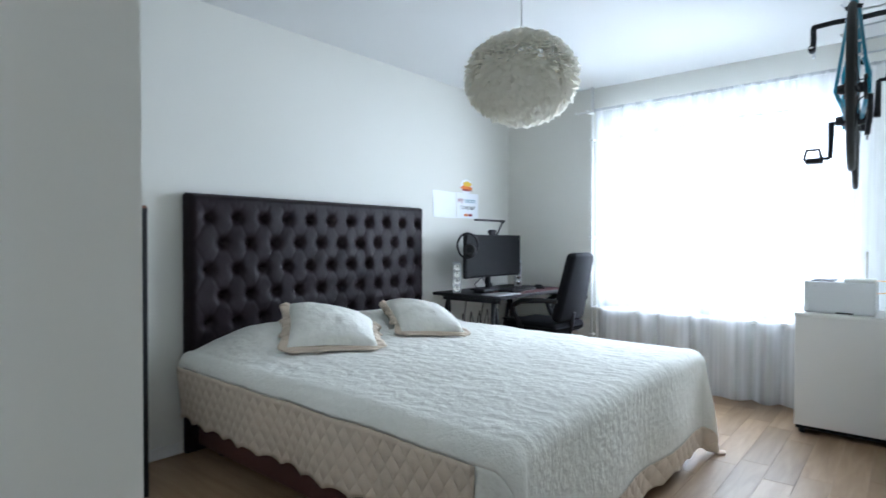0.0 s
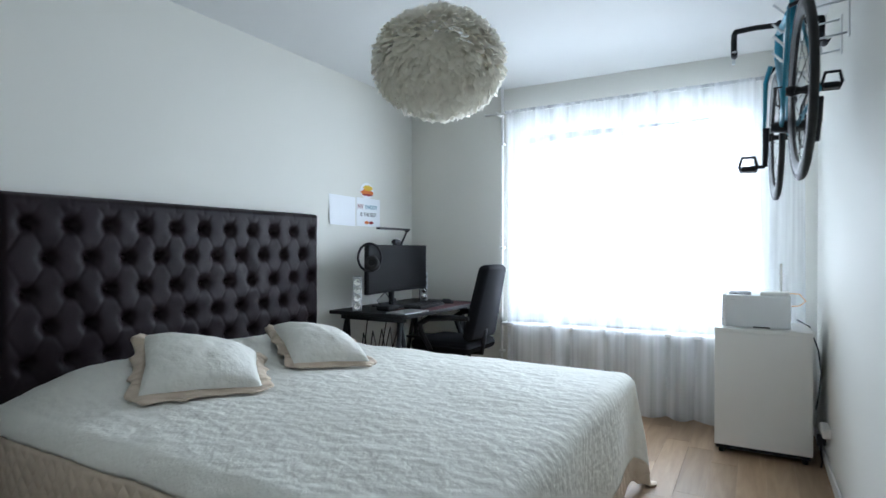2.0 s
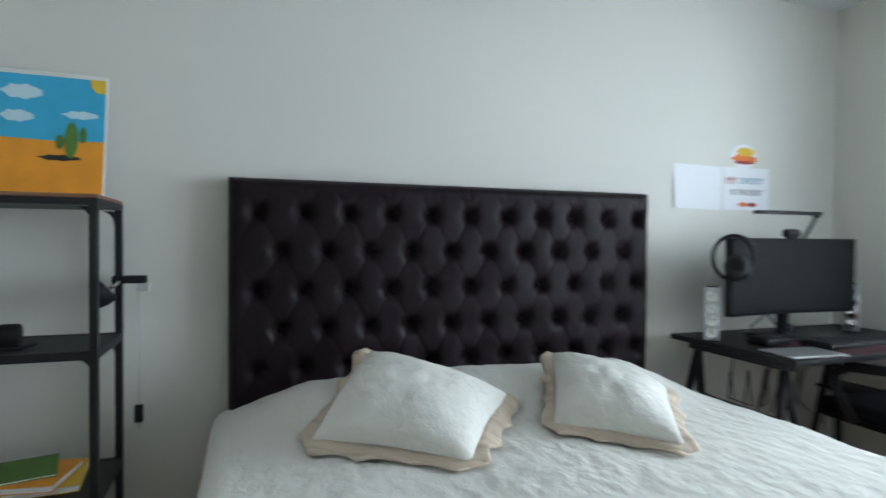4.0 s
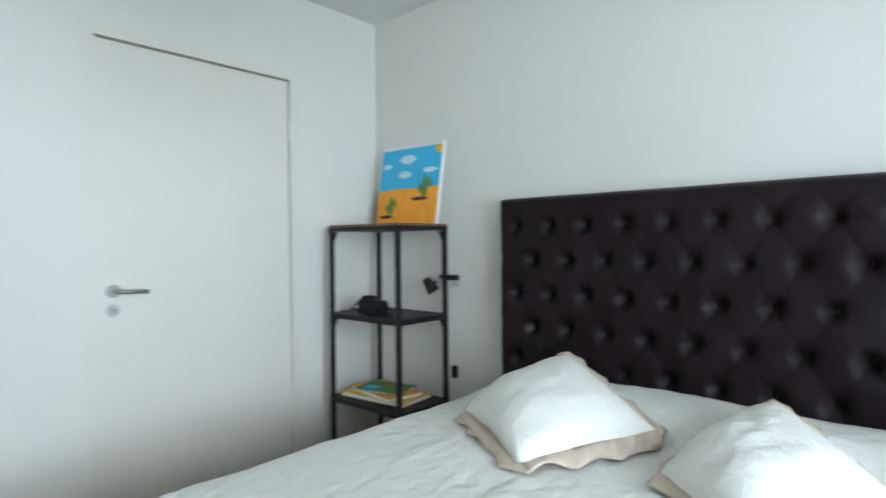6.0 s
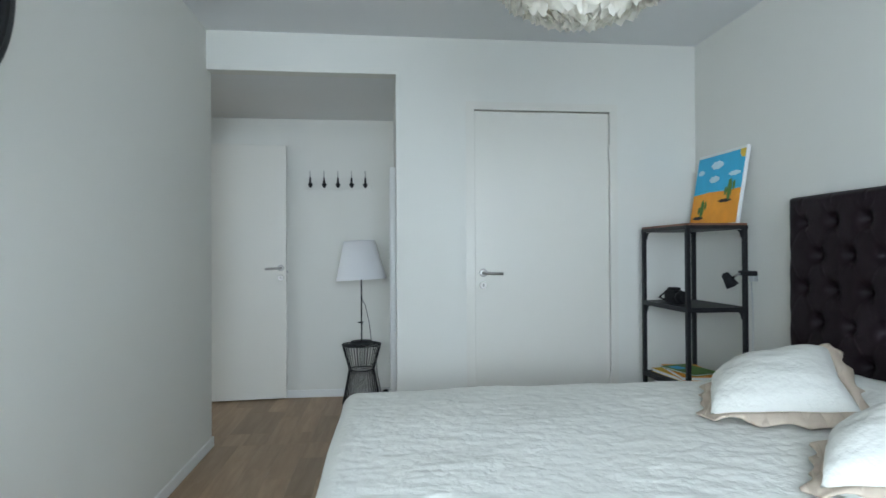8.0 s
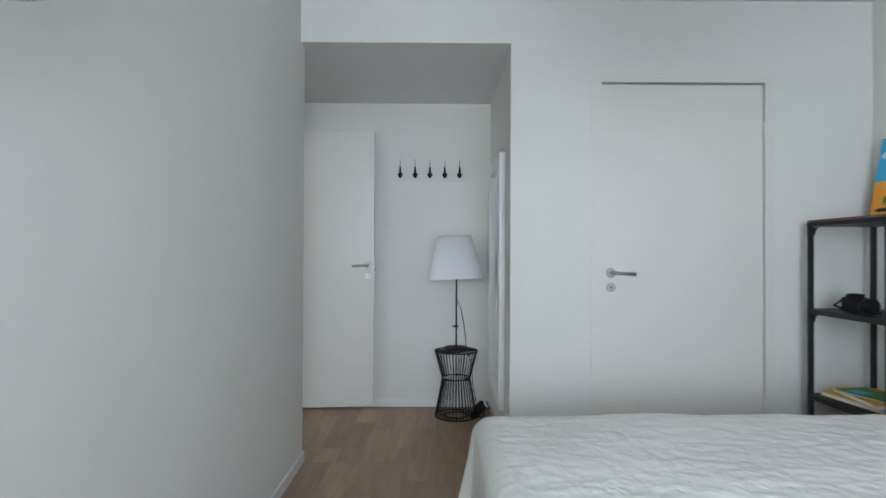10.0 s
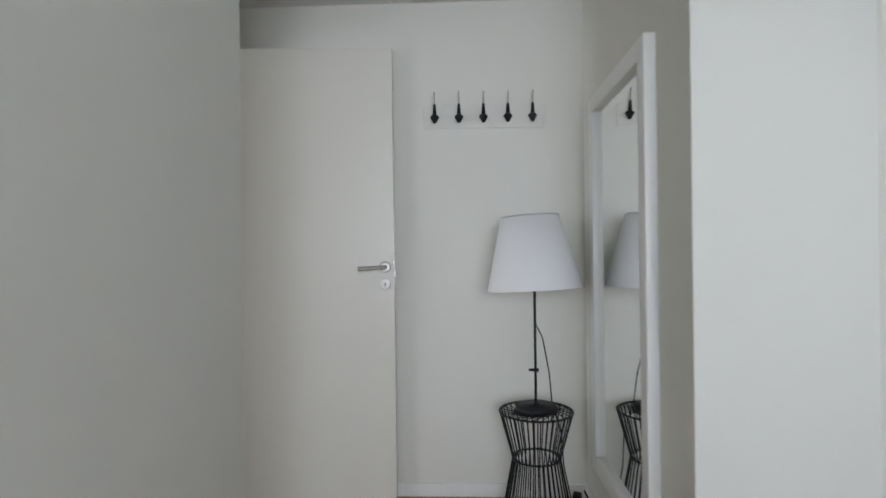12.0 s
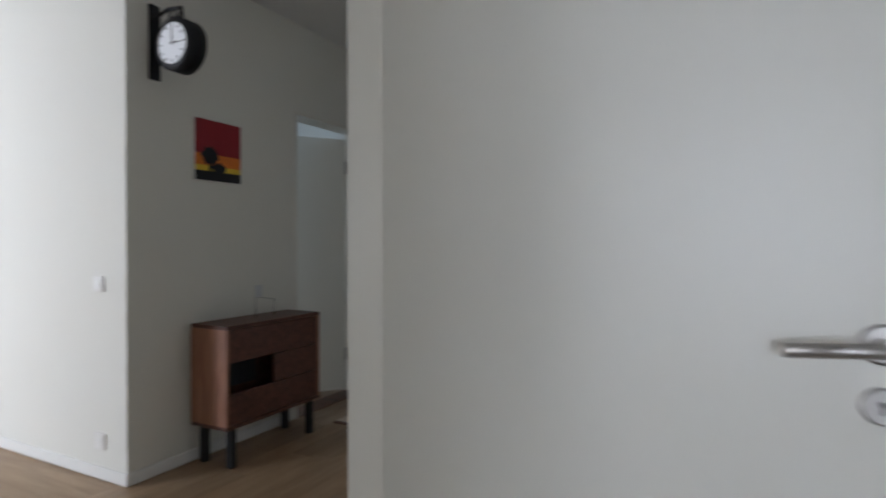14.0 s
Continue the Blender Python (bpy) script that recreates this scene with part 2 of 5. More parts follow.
# hall and living room
structure("wall_hall_east", box(HX, HX + 0.15, -3.17, HY - 0.0, 0, HH), WALL, "beige-white hall wall behind the sideboard", "wall")
structure("wall_hall_lit", box(HX + 0.15, 10.6, HY - 0.15, HY, 0, HH), WALL, "white living room wall lit by daylight", "wall")
bm = box(HX, HX + 0.15, -5.2, -3.96, 0, HH)
box(HX, HX + 0.15, -3.96, -3.17, 2.085, HH, bm=bm)
structure("wall_hall_south_east", bm, WALL, "hall wall around the far doorway", "wall")
structure("wall_hall_south", box(JX + 0.12, 9.0, -5.35, -5.2, 0, HH), WALL, "plain hall wall", "wall")
bm = box(8.2, 8.35, -5.2, -3.95, 0, HH)
box(8.2, 8.35, -2.65, HY - 0.15, 0, HH, bm=bm)
box(8.2, 8.35, -3.95, -2.65, 0, 0.7, bm=bm)
box(8.2, 8.35, -3.95, -2.65, 2.1, HH, bm=bm)
structure("wall_far_room", bm, WALL, "plain wall of the far room", "wall")
bm = box(W + 0.6, 8.0, 2.1, 2.3, 0, HH)
box(10.2, 10.75, 2.1, 2.3, 0, HH, bm=bm)
box(8.0, 10.2, 2.1, 2.3, 0, 0.65, bm=bm)
box(8.0, 10.2, 2.1, 2.3, 2.15, HH, bm=bm)
structure("wall_living_north", bm, WALL, "outer wall of the living room with a window", "wall")
structure("wall_living_east", box(10.6, 10.75, HY - 0.15, 2.1, 0, HH), WALL, "plain living room wall", "wall")
structure("wall_hall_west", box(JX, JX + 0.12, -5.2, PY - 0.15, 0, HH), WALL, "plain hall wall", "wall")
structure("ceiling_hall", box(JX + 0.07, 10.75, -5.35, 2.3, HH, HH + 0.2), CEIL, "white hall ceiling", "ceiling")
# outside
structure("ground", box(-400, 400, N + 0.3, 900, -6.2, -6.0), DARKFACADE, "far ground outside the window", "ground")
structure("balcony_slab", box(-2, 6, N + 0.3, N + 1.9, 2.4, 2.6), DARKFACADE, "balcony slab above the window", "balcony")

# ---- more materials ----
SPREAD = material("bedspread_matelasse", (0.84, 0.83, 0.77), 0.9, noise_scale=30, vary=0.015, big=0.025, bump=0.6, bump_scale=27, spec=0.15)
SPREAD.node_tree.nodes["Bump"].inputs["Distance"].default_value = 0.012
BEIGE = material("beige_quilt", (0.66, 0.55, 0.44), 0.9, noise_scale=50, vary=0.04, big=0.04, bump=0.4, bump_scale=120, spec=0.15)


def quilt(mat, scale, strength):
    """Stitched diagonal rows, pressed into the cloth."""
    nt = mat.node_tree
    tc = nt.nodes["Texture Coordinate"]
    heights = []
    for a in (45, -45):
        mp = nt.nodes.new("ShaderNodeMapping")
        mp.inputs["Rotation"].default_value = (radians(a), radians(a), 0)
        wv = nt.nodes.new("ShaderNodeTexWave")
        wv.wave_type, wv.bands_direction = "BANDS", "Z"
        wv.inputs["Scale"].default_value = scale
        nt.links.new(tc.outputs["Object"], mp.inputs["Vector"])
        nt.links.new(mp.outputs["Vector"], wv.inputs["Vector"])
        heights.append(wv.outputs["Fac"])
    mx = nt.nodes.new("ShaderNodeMath")
    mx.operation = "MULTIPLY"
    nt.links.new(heights[0], mx.inputs[0])
    nt.links.new(heights[1], mx.inputs[1])
    pw = nt.nodes.new("ShaderNodeMath")
    pw.operation = "POWER"
    nt.links.new(mx.outputs[0], pw.inputs[0])
    pw.inputs[1].default_value = 0.4
    bp = nt.nodes.new("ShaderNodeBump")
    bp.inputs["Strength"].default_value = strength
    bp.inputs["Distance"].default_value = 0.008
    nt.links.new(pw.outputs[0], bp.inputs["Height"])
    p = nt.nodes["Principled BSDF"]
    nt.links.new(nt.nodes["Bump"].outputs["Normal"], bp.inputs["Normal"])
    nt.links.new(bp.outputs["Normal"], p.inputs["Normal"])


quilt(BEIGE, 6.5, 0.9)
LEATHER = material("brown_leather", (0.0125, 0.0072, 0.0095), 0.46, spec=0.13, noise_scale=25, vary=0.12, big=0.1, bump=0.25, bump_scale=350)
REDWOOD = material("bed_base_fabric", (0.09, 0.03, 0.025), 0.8, noise_scale=40, vary=0.15)
FEATHER = material("goose_feather", (0.98, 0.95, 0.87), 0.85, noise_scale=14, vary=0.06, spec=0.2)


def let_through(mat, share, colour):
    """Lets a share of the light pass diffusely through a thin material."""
    nt = mat.node_tree
    tl = nt.nodes.new("ShaderNodeBsdfTranslucent")
    tl.inputs["Color"].default_value = (*colour, 1)
    mx = nt.nodes.new("ShaderNodeMixShader")
    mx.inputs[0].default_value = share
    nt.links.new(nt.nodes["Principled BSDF"].outputs[0], mx.inputs[1])
    nt.links.new(tl.outputs[0], mx.inputs[2])
    nt.links.new(mx.outputs[0], nt.nodes["Material Output"].inputs["Surface"])


let_through(FEATHER, 0.5, (0.99, 0.96, 0.88))
SHADE = material("lamp_fabric", (0.9, 0.9, 0.91), 0.9, noise_scale=150, vary=0.02, bump=0.1, bump_scale=500)
let_through(SHADE, 0.06, (0.85, 0.85, 0.85))
CURTAIN = sheer("sheer_curtain", (0.86, 0.88, 0.9), 0.45, 0.25)
LAMPCORE = sheer("lamp_core_cloth", (0.92, 0.89, 0.82), 0.8)
GLASS = glass("window_glass")
MIRROR = material("mirror_silver", (0.9, 0.92, 0.91), 0.02, 1.0)
SCREEN = material("dark_screen", (0.004, 0.004, 0.005), 0.5, spec=0.08)
FABRIC = material("chair_fabric", (0.008, 0.008, 0.01), 0.9, noise_scale=200, vary=0.2, spec=0.12)
BLUE = material("bike_blue", (0.01, 0.2, 0.3), 0.3, 0.2, noise_scale=40, vary=0.05)
RUBBER = material("tyre_rubber", (0.012, 0.012, 0.012), 0.7, noise_scale=80, vary=0.2)
CHROME = material("chrome", (0.7, 0.7, 0.7), 0.15, 1.0)
ALU = material("satin_aluminium", (0.62, 0.63, 0.64), 0.35, 0.9, noise_scale=150, vary=0.04)
PRINTER = material("printer_plastic", (0.72, 0.73, 0.73), 0.45, noise_scale=200, vary=0.01, bump=0.05, bump_scale=600)
PAPER = material("paper", (0.88, 0.9, 0.93), 0.9, noise_scale=30, vary=0.01)
WALNUT = wood("walnut", (0.045, 0.016, 0.01), (0.16, 0.06, 0.035), (4, 30, 30), 0.4)
TEAK = wood("shelf_top_wood", (0.12, 0.045, 0.025), (0.28, 0.13, 0.07), (30, 4, 30), 0.5)
CANVAS_WHITE = material("canvas_edge", (0.8, 0.8, 0.78), 0.9, noise_scale=200, vary=0.02)
SKYBLUE = material("acrylic_sky", (0.05, 0.42, 0.68), 0.6, noise_scale=18, vary=0.12, bump=0.3, bump_scale=80)
SAND = material("acrylic_sand", (0.82, 0.33, 0.02), 0.6, noise_scale=14, vary=0.18, bump=0.3, bump_scale=80)
CACTUS = material("acrylic_green", (0.09, 0.2, 0.03), 0.6, noise_scale=30, vary=0.2)
CLOUD = material("acrylic_cloud", (0.6, 0.78, 0.86), 0.6, noise_scale=30, vary=0.08)
RED = material("acrylic_red", (0.28, 0.012, 0.02), 0.6, noise_scale=16, vary=0.2)
ORANGE = material("acrylic_orange", (0.7, 0.18, 0.02), 0.6, noise_scale=16, vary=0.2)
YELLOW = material("acrylic_yellow", (0.75, 0.5, 0.04), 0.6, noise_scale=16, vary=0.15)
INK = material("black_paint", (0.01, 0.01, 0.012), 0.6)
REDMAT = material("mouse_mat_print", (0.05, 0.006, 0.01), 0.8, noise_scale=12, vary=0.4)
CLEAR = glass("clear_acrylic", (0.95, 0.97, 0.98), 0.05)

# ---- bed ----
BX, BY0, BY1, BZ = 2.125, 0.975, 2.785, 0.572


def bed_top(x, y):
    """Height of the made bed: pillows under the spread near the head, soft dips elsewhere."""
    cy = (y - BY0) / (BY1 - BY0)
    z = BZ + 0.02 * math.sin(math.pi * min(max(cy, 0), 1))
    head = math.exp(-(max(x - 0.34, 0) / 0.22) ** 2 - (max(0.3 - x, 0) / 0.3) ** 2)
    z += 0.115 * head * min(max(math.sin(math.pi * min(max(cy, 0), 1)), 0) * 2.2, 1) ** 0.8
    z -= 0.008 * math.exp(-((x - BX) / 0.25) ** 2 - ((y - BY0) / 0.25) ** 2)
    z += 0.008 * noise.noise((x * 3, y * 3, 0)) + 0.004 * noise.noise((x * 9, y * 16, 4)) + 0.003 * noise.noise((x * 18, y * 34, 8))
    return z


def drape(s, t):
    """The place of the cloth point s along the bed, t across it; beyond the edges the cloth hangs."""
    dx = max(0.0, s - BX)
    if t < BY0:
        dy, ey, sy = BY0 - t, BY0, -1
    elif t > BY1:
        dy, ey, sy = t - BY1, BY1, 1
    else:
        dy, ey, sy = 0.0, t, 0
    x0, y0 = min(s, BX), ey
    d = math.hypot(dx, dy)
    top = bed_top(x0, min(max(t, BY0), BY1))
    if d < 1e-9:
        return Vector((x0, t, top))
    ux, uy = dx / d, sy * dy / d
    r = 0.07
    if d < r * math.pi / 2:
        a = d / r
        out, down = r * math.sin(a), r * (1 - math.cos(a))
    else:
        out, down = r, r + d - r * math.pi / 2
    corner = 2 * min(dx, dy) / max(d, 1e-6) if dx > 0 and dy > 0 else 0.0
    ph = (t if dx > dy else s) * 9
    out += 0.02 * min(down / 0.3, 1) * (noise.noise((s * 2.2, t * 2.2, 7)) + 0.5 * math.sin(ph + 3 * noise.noise((s, t, 2))))
    out += corner * (0.04 + 0.24 * max(0.0, dx / (dx + dy) - 0.45) if corner else 0.0) * min(down / 0.55, 1.1)
    z = top - down * (1 + 0.05 * corner)
    if z < 0.015:
        out += (0.015 - z) * 0.3
        z = 0.015
    return Vector((x0 + ux * out, y0 + uy * out, z))


bed = thing("bed", "double bed made with a white bedspread with beige scalloped border", "bed", Matrix())
SOUTH, NORTH, FOOT = 0.395, 0.395, 0.585
WS, WN, WF = 0.115, 0.115, 0.455
SEAM = -0.07  # the side borders end here before the foot edge


def hem(v):
    return 0.022 * abs(math.sin(v * math.pi / 0.19))


def spread(u, v):
    return drape(0.08 + u * (BX + WF - 0.08), BY0 - WS + v * (BY1 - BY0 + WS + WN))


part("bed_base", box(0.1, 2.1, 1.0, 2.76, 0.06, 0.3, 0.01), REDWOOD, bed, "dark red-brown bed base")
for lx in (0.2, 2.0):
    for ly in (1.1, 2.66):
        part("leg", lathe([(0.03, 0), (0.032, 0.06)], 12), BLACKPLASTIC, bed).location = (lx, ly, 0)
part("mattress", box(0.09, 2.14, 0.98, 2.78, 0.3, 0.53, 0.05, 3), SPREAD, bed)
bm = grid_surface(210, 200, spread)
for t0, t1 in ((BY0 - SOUTH, BY0 - WS), (BY1 + WN, BY1 + NORTH)):
    merge(bm, grid_surface(30, 18, lambda u, v: drape(BX + SEAM + u * (WF - SEAM), t0 + v * (t1 - t0))))
bmesh.ops.remove_doubles(bm, verts=bm.verts[:], dist=0.0005)
bmesh.ops.recalc_face_normals(bm, faces=bm.faces[:])
cover = part("bedspread", bm, SPREAD, bed, "white embossed bedspread")
bm = grid_surface(110, 14, lambda u, v: drape(0.08 + u * (BX + SEAM - 0.08), BY0 - WS - v * (SOUTH - WS - hem(u * 2.4))) + Vector((0, 0.0, -0.003)))
merge(bm, grid_surface(110, 14, lambda u, v: drape(0.08 + u * (BX + SEAM - 0.08), BY1 + WN + v * (NORTH - WN - hem(u * 2.4)))))
merge(bm, grid_surface(14, 120, lambda u, v: drape(BX + WF + u * (FOOT - WF - hem(v * 2.2)), BY0 - SOUTH + v * (BY1 - BY0 + SOUTH + NORTH))))
bmesh.ops.recalc_face_normals(bm, faces=bm.faces[:])
part("border", bm, BEIGE, cover, "beige quilted border with a scalloped hem")
for ob in (cover, cover.children[0]):
    so = ob.modifiers.new("thickness", "SOLIDIFY")
    so.thickness, so.offset = 0.008, -1

# ---- headboard ----
headboard = thing("headboard", "tall dark brown leather headboard with deep button tufting", "headboard", Matrix())
TUFTS = []
for row in range(8):
    z = 1.30 - 0.1475 * row
    n, y0 = (11, 1.058) if row % 2 == 0 else (10, 1.1425)
    TUFTS += [(y0 + 0.1687 * i, z) for i in range(n)]


def leather(u, v):
    y, z = 0.958 + u * 1.862, 0.1 + v * 1.33
    e = min(y - 0.958, 2.82 - y, 1.43 - z)
    x = 0.085 + 0.028 * 1.0
    d = min((y - a) ** 2 / 1.0 + (z - b) ** 2 / 1.0 for a, b in TUFTS) ** 0.5
    x -= 0.04 * math.exp(-(d / 0.03) ** 2) + 0.003 * math.exp(-(d / 0.06) ** 2)
    # pleats run from button to button
    p = (y - 1.058) / 0.1687
    q = (1.30 - z) / 0.1475
    if -0.5 < q < 7.2:
        for k in (p + q / 2, p - q / 2):
            f = abs(k - round(k))
            x -= 0.0028 * math.exp(-(f / 0.05) ** 2)
    elif q <= -0.5 or q > 7.2:
        f = abs(p - round(p))
        x -= 0.003 * math.exp(-(f / 0.04) ** 2)
    x += 0.006 * noise.noise((y * 9, z * 9, 3))
    if e < 0.035:
        k = 1 - e / 0.035
        x -= 0.07 * (1 - math.sqrt(max(0.0, 1 - k * k)))
    return Vector((x, y, z))


part("upholstery", grid_surface(300, 210, leather), LEATHER, headboard)
part("back_panel", box(0.004, 0.045, 0.96, 2.818, 0.0, 1.425, 0.012), LEATHER, headboard)
button_mesh = lathe([(0.0, 0.006), (0.007, 0.0045), (0.011, 0.0), (0.011, -0.004)], 10)
first = part("button", button_mesh, LEATHER, headboard)
first.matrix_basis = pose(0.069, TUFTS[0][0], TUFTS[0][1], 0, 90, 0)
for y, z in TUFTS[1:63]:
    b = new("button", first.data)
    b.parent = headboard
    b.matrix_basis = pose(0.069, y, z, 0, 90, 0)

# ---- pillows ----


def pillow(corners, thick, label):
    """A stuffed pillow with a scalloped flange, spanned by its four corners in turn."""
    a, b, c, d = (Vector(p) for p in corners)
    mid = (a + b + c + d) / 4
    n = (b - a).cross(d - a).normalized()
    ob = thing("pillow", label, "pillow", Matrix.Translation(mid), "pillows on the bed")

    def flat(u, v, grow=1.0):
        u, v = 0.5 + (u - 0.5) * grow, 0.5 + (v - 0.5) * grow
        return a * (1 - u) * (1 - v) + b * u * (1 - v) + c * u * v + d * (1 - u) * v - mid

    def plump(side):
        def fn(u, v):
            u2, v2 = u * 2 - 1, v * 2 - 1
            h = max(0.0, (1 - u2 * u2) * (1 - v2 * v2)) ** 0.42
            pull = 1 - 0.07 * (1 - abs(u2 * v2)) * (1 - h)
            w = 0.012 * noise.noise((u * 4 + a.x, v * 4, side)) + 0.006 * noise.noise((u * 11, v * 11 + a.y, side))
            p = flat(u, v, 0.86 * pull) + n * side * (thick * h + w * h)
            if side < 0:
                p.z = max(p.z, bed_top(mid.x + p.x, mid.y + p.y) + 0.012 - mid.z)
            return p
        return fn
    bm = grid_surface(30, 30, plump(1))
    merge(bm, grid_surface(30, 30, plump(-1)))
    part("body", bm, SPREAD, ob)
    k = 120
    bm = bmesh.new()
    rows = []
    for j in range(5):
        row = []
        for i in range(k):
            t = i / k * 4
            e, w = int(t), t - int(t)
            u, v = ((w, 0), (1, w), (1 - w, 1), (0, 1 - w))[e]
            near = max(0.0, 1 - min(w, 1 - w) / 0.1)
            out = 0.81 + 0.24 * j / 4 * (1.0 - 0.34 * abs(math.cos(w * math.pi * 4)) * (j / 4) ** 2) - 0.05 * near * j / 4
            p = flat(u, v, out)
            p += n * ((0.012 * math.sin(t * 7 + a.x * 9) + 0.012 * math.sin(t * 17)) * j / 4)
            p.z -= 0.02 * (j / 4) ** 2
            p.z = max(p.z, bed_top(mid.x + p.x, mid.y + p.y) + 0.014 - mid.z)
            row.append(bm.verts.new(p))
        rows.append(row)
    for r0, r1 in zip(rows, rows[1:]):
        for i in range(k):
            bm.faces.new((r0[i], r0[(i + 1) % k], r1[(i + 1) % k], r1[i])).smooth = True
    fl = part("flange", bm, BEIGE, ob, "beige quilted flange with a wavy edge")
    so = fl.modifiers.new("thickness", "SOLIDIFY")
    so.thickness, so.offset = 0.005, 1
    return ob


pillow(((0.645, 1.15, 0.612), (0.935, 1.605, 0.602), (0.55, 1.92, 0.67), (0.26, 1.42, 0.825)), 0.112, "white embossed pillow with beige flange leaning on the bed")
pillow(((0.74, 1.90, 0.615), (1.04, 2.22, 0.61), (0.68, 2.46, 0.68), (0.33, 2.12, 0.785)), 0.105, "white embossed pillow with beige flange lying on the bed")

# ---- shelf and what stands on it ----
shelf = thing("shelf_unit", "narrow black metal shelf unit with three shelves", "shelf", Matrix())
for x in (0.08, 0.405):
    for y in (0.105, 0.607):
        part("post", box(x - 0.0115, x + 0.0115, y - 0.0115, y + 0.0115, 0, 1.312, 0.002, 1), BLACKMETAL, shelf)
for z in (0.432, 0.868):
    bm = box(0.08, 0.405, 0.105, 0.607, z - 0.004, z + 0.002)
    for a in ((0.069, 0.091, 0.094, 0.618), (0.394, 0.416, 0.094, 0.618)):
        box(*a, z - 0.022, z + 0.004, bm=bm)
    for a in ((0.091, 0.394, 0.094, 0.108), (0.091, 0.394, 0.604, 0.618)):
        box(*a, z - 0.022, z + 0.004, bm=bm)
    part("shelf", bm, BLACKMETAL, shelf)
part("top_frame", box(0.068, 0.417, 0.093, 0.619, 1.294, 1.314), BLACKMETAL, shelf)
part("top_board", box(0.07, 0.415, 0.095, 0.617, 1.314, 1.326, 0.002, 1), TEAK, shelf, "reddish wooden top board")
for z in (1.29, 0.846):
    for x in (0.092, 0.393):
        for y, s in ((0.595, -1), (0.117, 1)):
            bm = bmesh.new()
            pts = [(0, 0)] + [(0.042 * (1 - math.cos(t)), -0.042 * (1 - math.sin(t))) for t in [i * math.pi / 12 for i in range(7)]]
            lo = [bm.verts.new((x - 0.004, y + s * p, z + q)) for p, q in pts]
            hi = [bm.verts.new((x + 0.004, y + s * p, z + q)) for p, q in pts]
            bm.faces.new(lo)
            bm.faces.new(hi[::-1])
            for i in range(len(pts)):
                j = (i + 1) % len(pts)
                bm.faces.new((lo[i], hi[i], hi[j], lo[j]))
            bmesh.ops.recalc_face_normals(bm, faces=bm.faces[:])
            part("gusset", bm, BLACKMETAL, shelf)


def canvas(name, w, h, d, m, label):
    ob = thing(name, label, "painting", m)
    part("canvas", box(-d, 0, 0, w, 0, h, 0.003, 1), CANVAS_WHITE, ob, "white canvas edges")
    return ob


def patch(name, pts, mat, ob, x=0.002):
    """A flat painted shape in the y-z plane of a canvas."""
    bm = bmesh.new()
    f = bm.faces.new([bm.verts.new((x, y, z)) for y, z in pts])
    bm.normal_update()
    if f.normal.x < 0:
        f.normal_flip()
        bm.normal_update()
    bmesh.ops.solidify(bm, geom=bm.faces[:], thickness=0.0008)
    bmesh.ops.recalc_face_normals(bm, faces=bm.faces[:])
    return part(name, bm, mat, ob)


def blob(cy, cz, ry, rz, n=18, wob=0.15):
    return [(cy + ry * math.cos(2 * math.pi * i / n) * (1 + wob * math.sin(i * 2.3)), cz + rz * math.sin(2 * math.pi * i / n) * (1 + wob * math.cos(i * 3.1))) for i in range(n)]


desert = canvas("painting", 0.445, 0.44, 0.022, pose(0.115, 0.12, 1.33, 0, -10, 2), "bright child's painting of a desert with cactuses, leaning on the shelf")
patch("sand", [(0.003, 0.003), (0.442, 0.003), (0.442, 0.2), (0.3, 0.195), (0.15, 0.2), (0.003, 0.19)], SAND, desert)
patch("sky", [(0.003, 0.19), (0.15, 0.2), (0.3, 0.195), (0.442, 0.2), (0.442, 0.422), (0.003, 0.422)], SKYBLUE, desert)
for cy, cz, ry, rz in ((0.2, 0.36, 0.055, 0.025), (0.19, 0.275, 0.045, 0.02), (0.05, 0.33, 0.03, 0.016), (0.37, 0.29, 0.05, 0.014)):
    patch("cloud", blob(cy, cz, ry, rz), CLOUD, desert, 0.0035)
patch("painted_sun", [(0.442, 0.422), (0.395, 0.422), (0.398, 0.395), (0.415, 0.375), (0.442, 0.372)], YELLOW, desert, 0.0035)
for cy, cz, s in ((0.345, 0.2, 1.15), (0.11, 0.1, 1.0)):
    for q in ((cy, cz, 0.017 * s, 0.055 * s), (cy + 0.03 * s, cz + 0.02, 0.009 * s, 0.025 * s), (cy - 0.028 * s, cz - 0.008, 0.01 * s, 0.022 * s)):
        patch("cactus", blob(*q, wob=0.06), CACTUS, desert, 0.004)
    patch("cactus_shade", blob(cy - 0.03, cz - 0.055 * s, 0.05 * s, 0.01), INK, desert, 0.0035)

# stills camera on the middle shelf
photo = thing("camera_body", "black stills camera lying on the shelf", "camera", pose(0.31, 0.31, 0.871, 0, 0, 8))
bm = box(-0.035, 0.035, -0.07, 0.03, 0, 0.075, 0.012)
box(-0.03, 0.03, -0.05, 0.01, 0.07, 0.092, 0.01, bm=bm)
part("body", bm, BLACKPLASTIC, photo)
part("lens", merge(bmesh.new(), lathe([(0.032, 0), (0.036, 0.01), (0.036, 0.05), (0.03, 0.055)], 24), pose(0.0, 0.03, 0.037, -90, 0, 0)), BLACKPLASTIC, photo)
part("strap", tube([(0.03, -0.06, 0.06), (0.05, -0.09, 0.03), (0.04, 0.0, 0.006), (0.045, 0.09, 0.006), (0.0, 0.12, 0.01)], 0.006, 6), BLACKPLASTIC, photo)

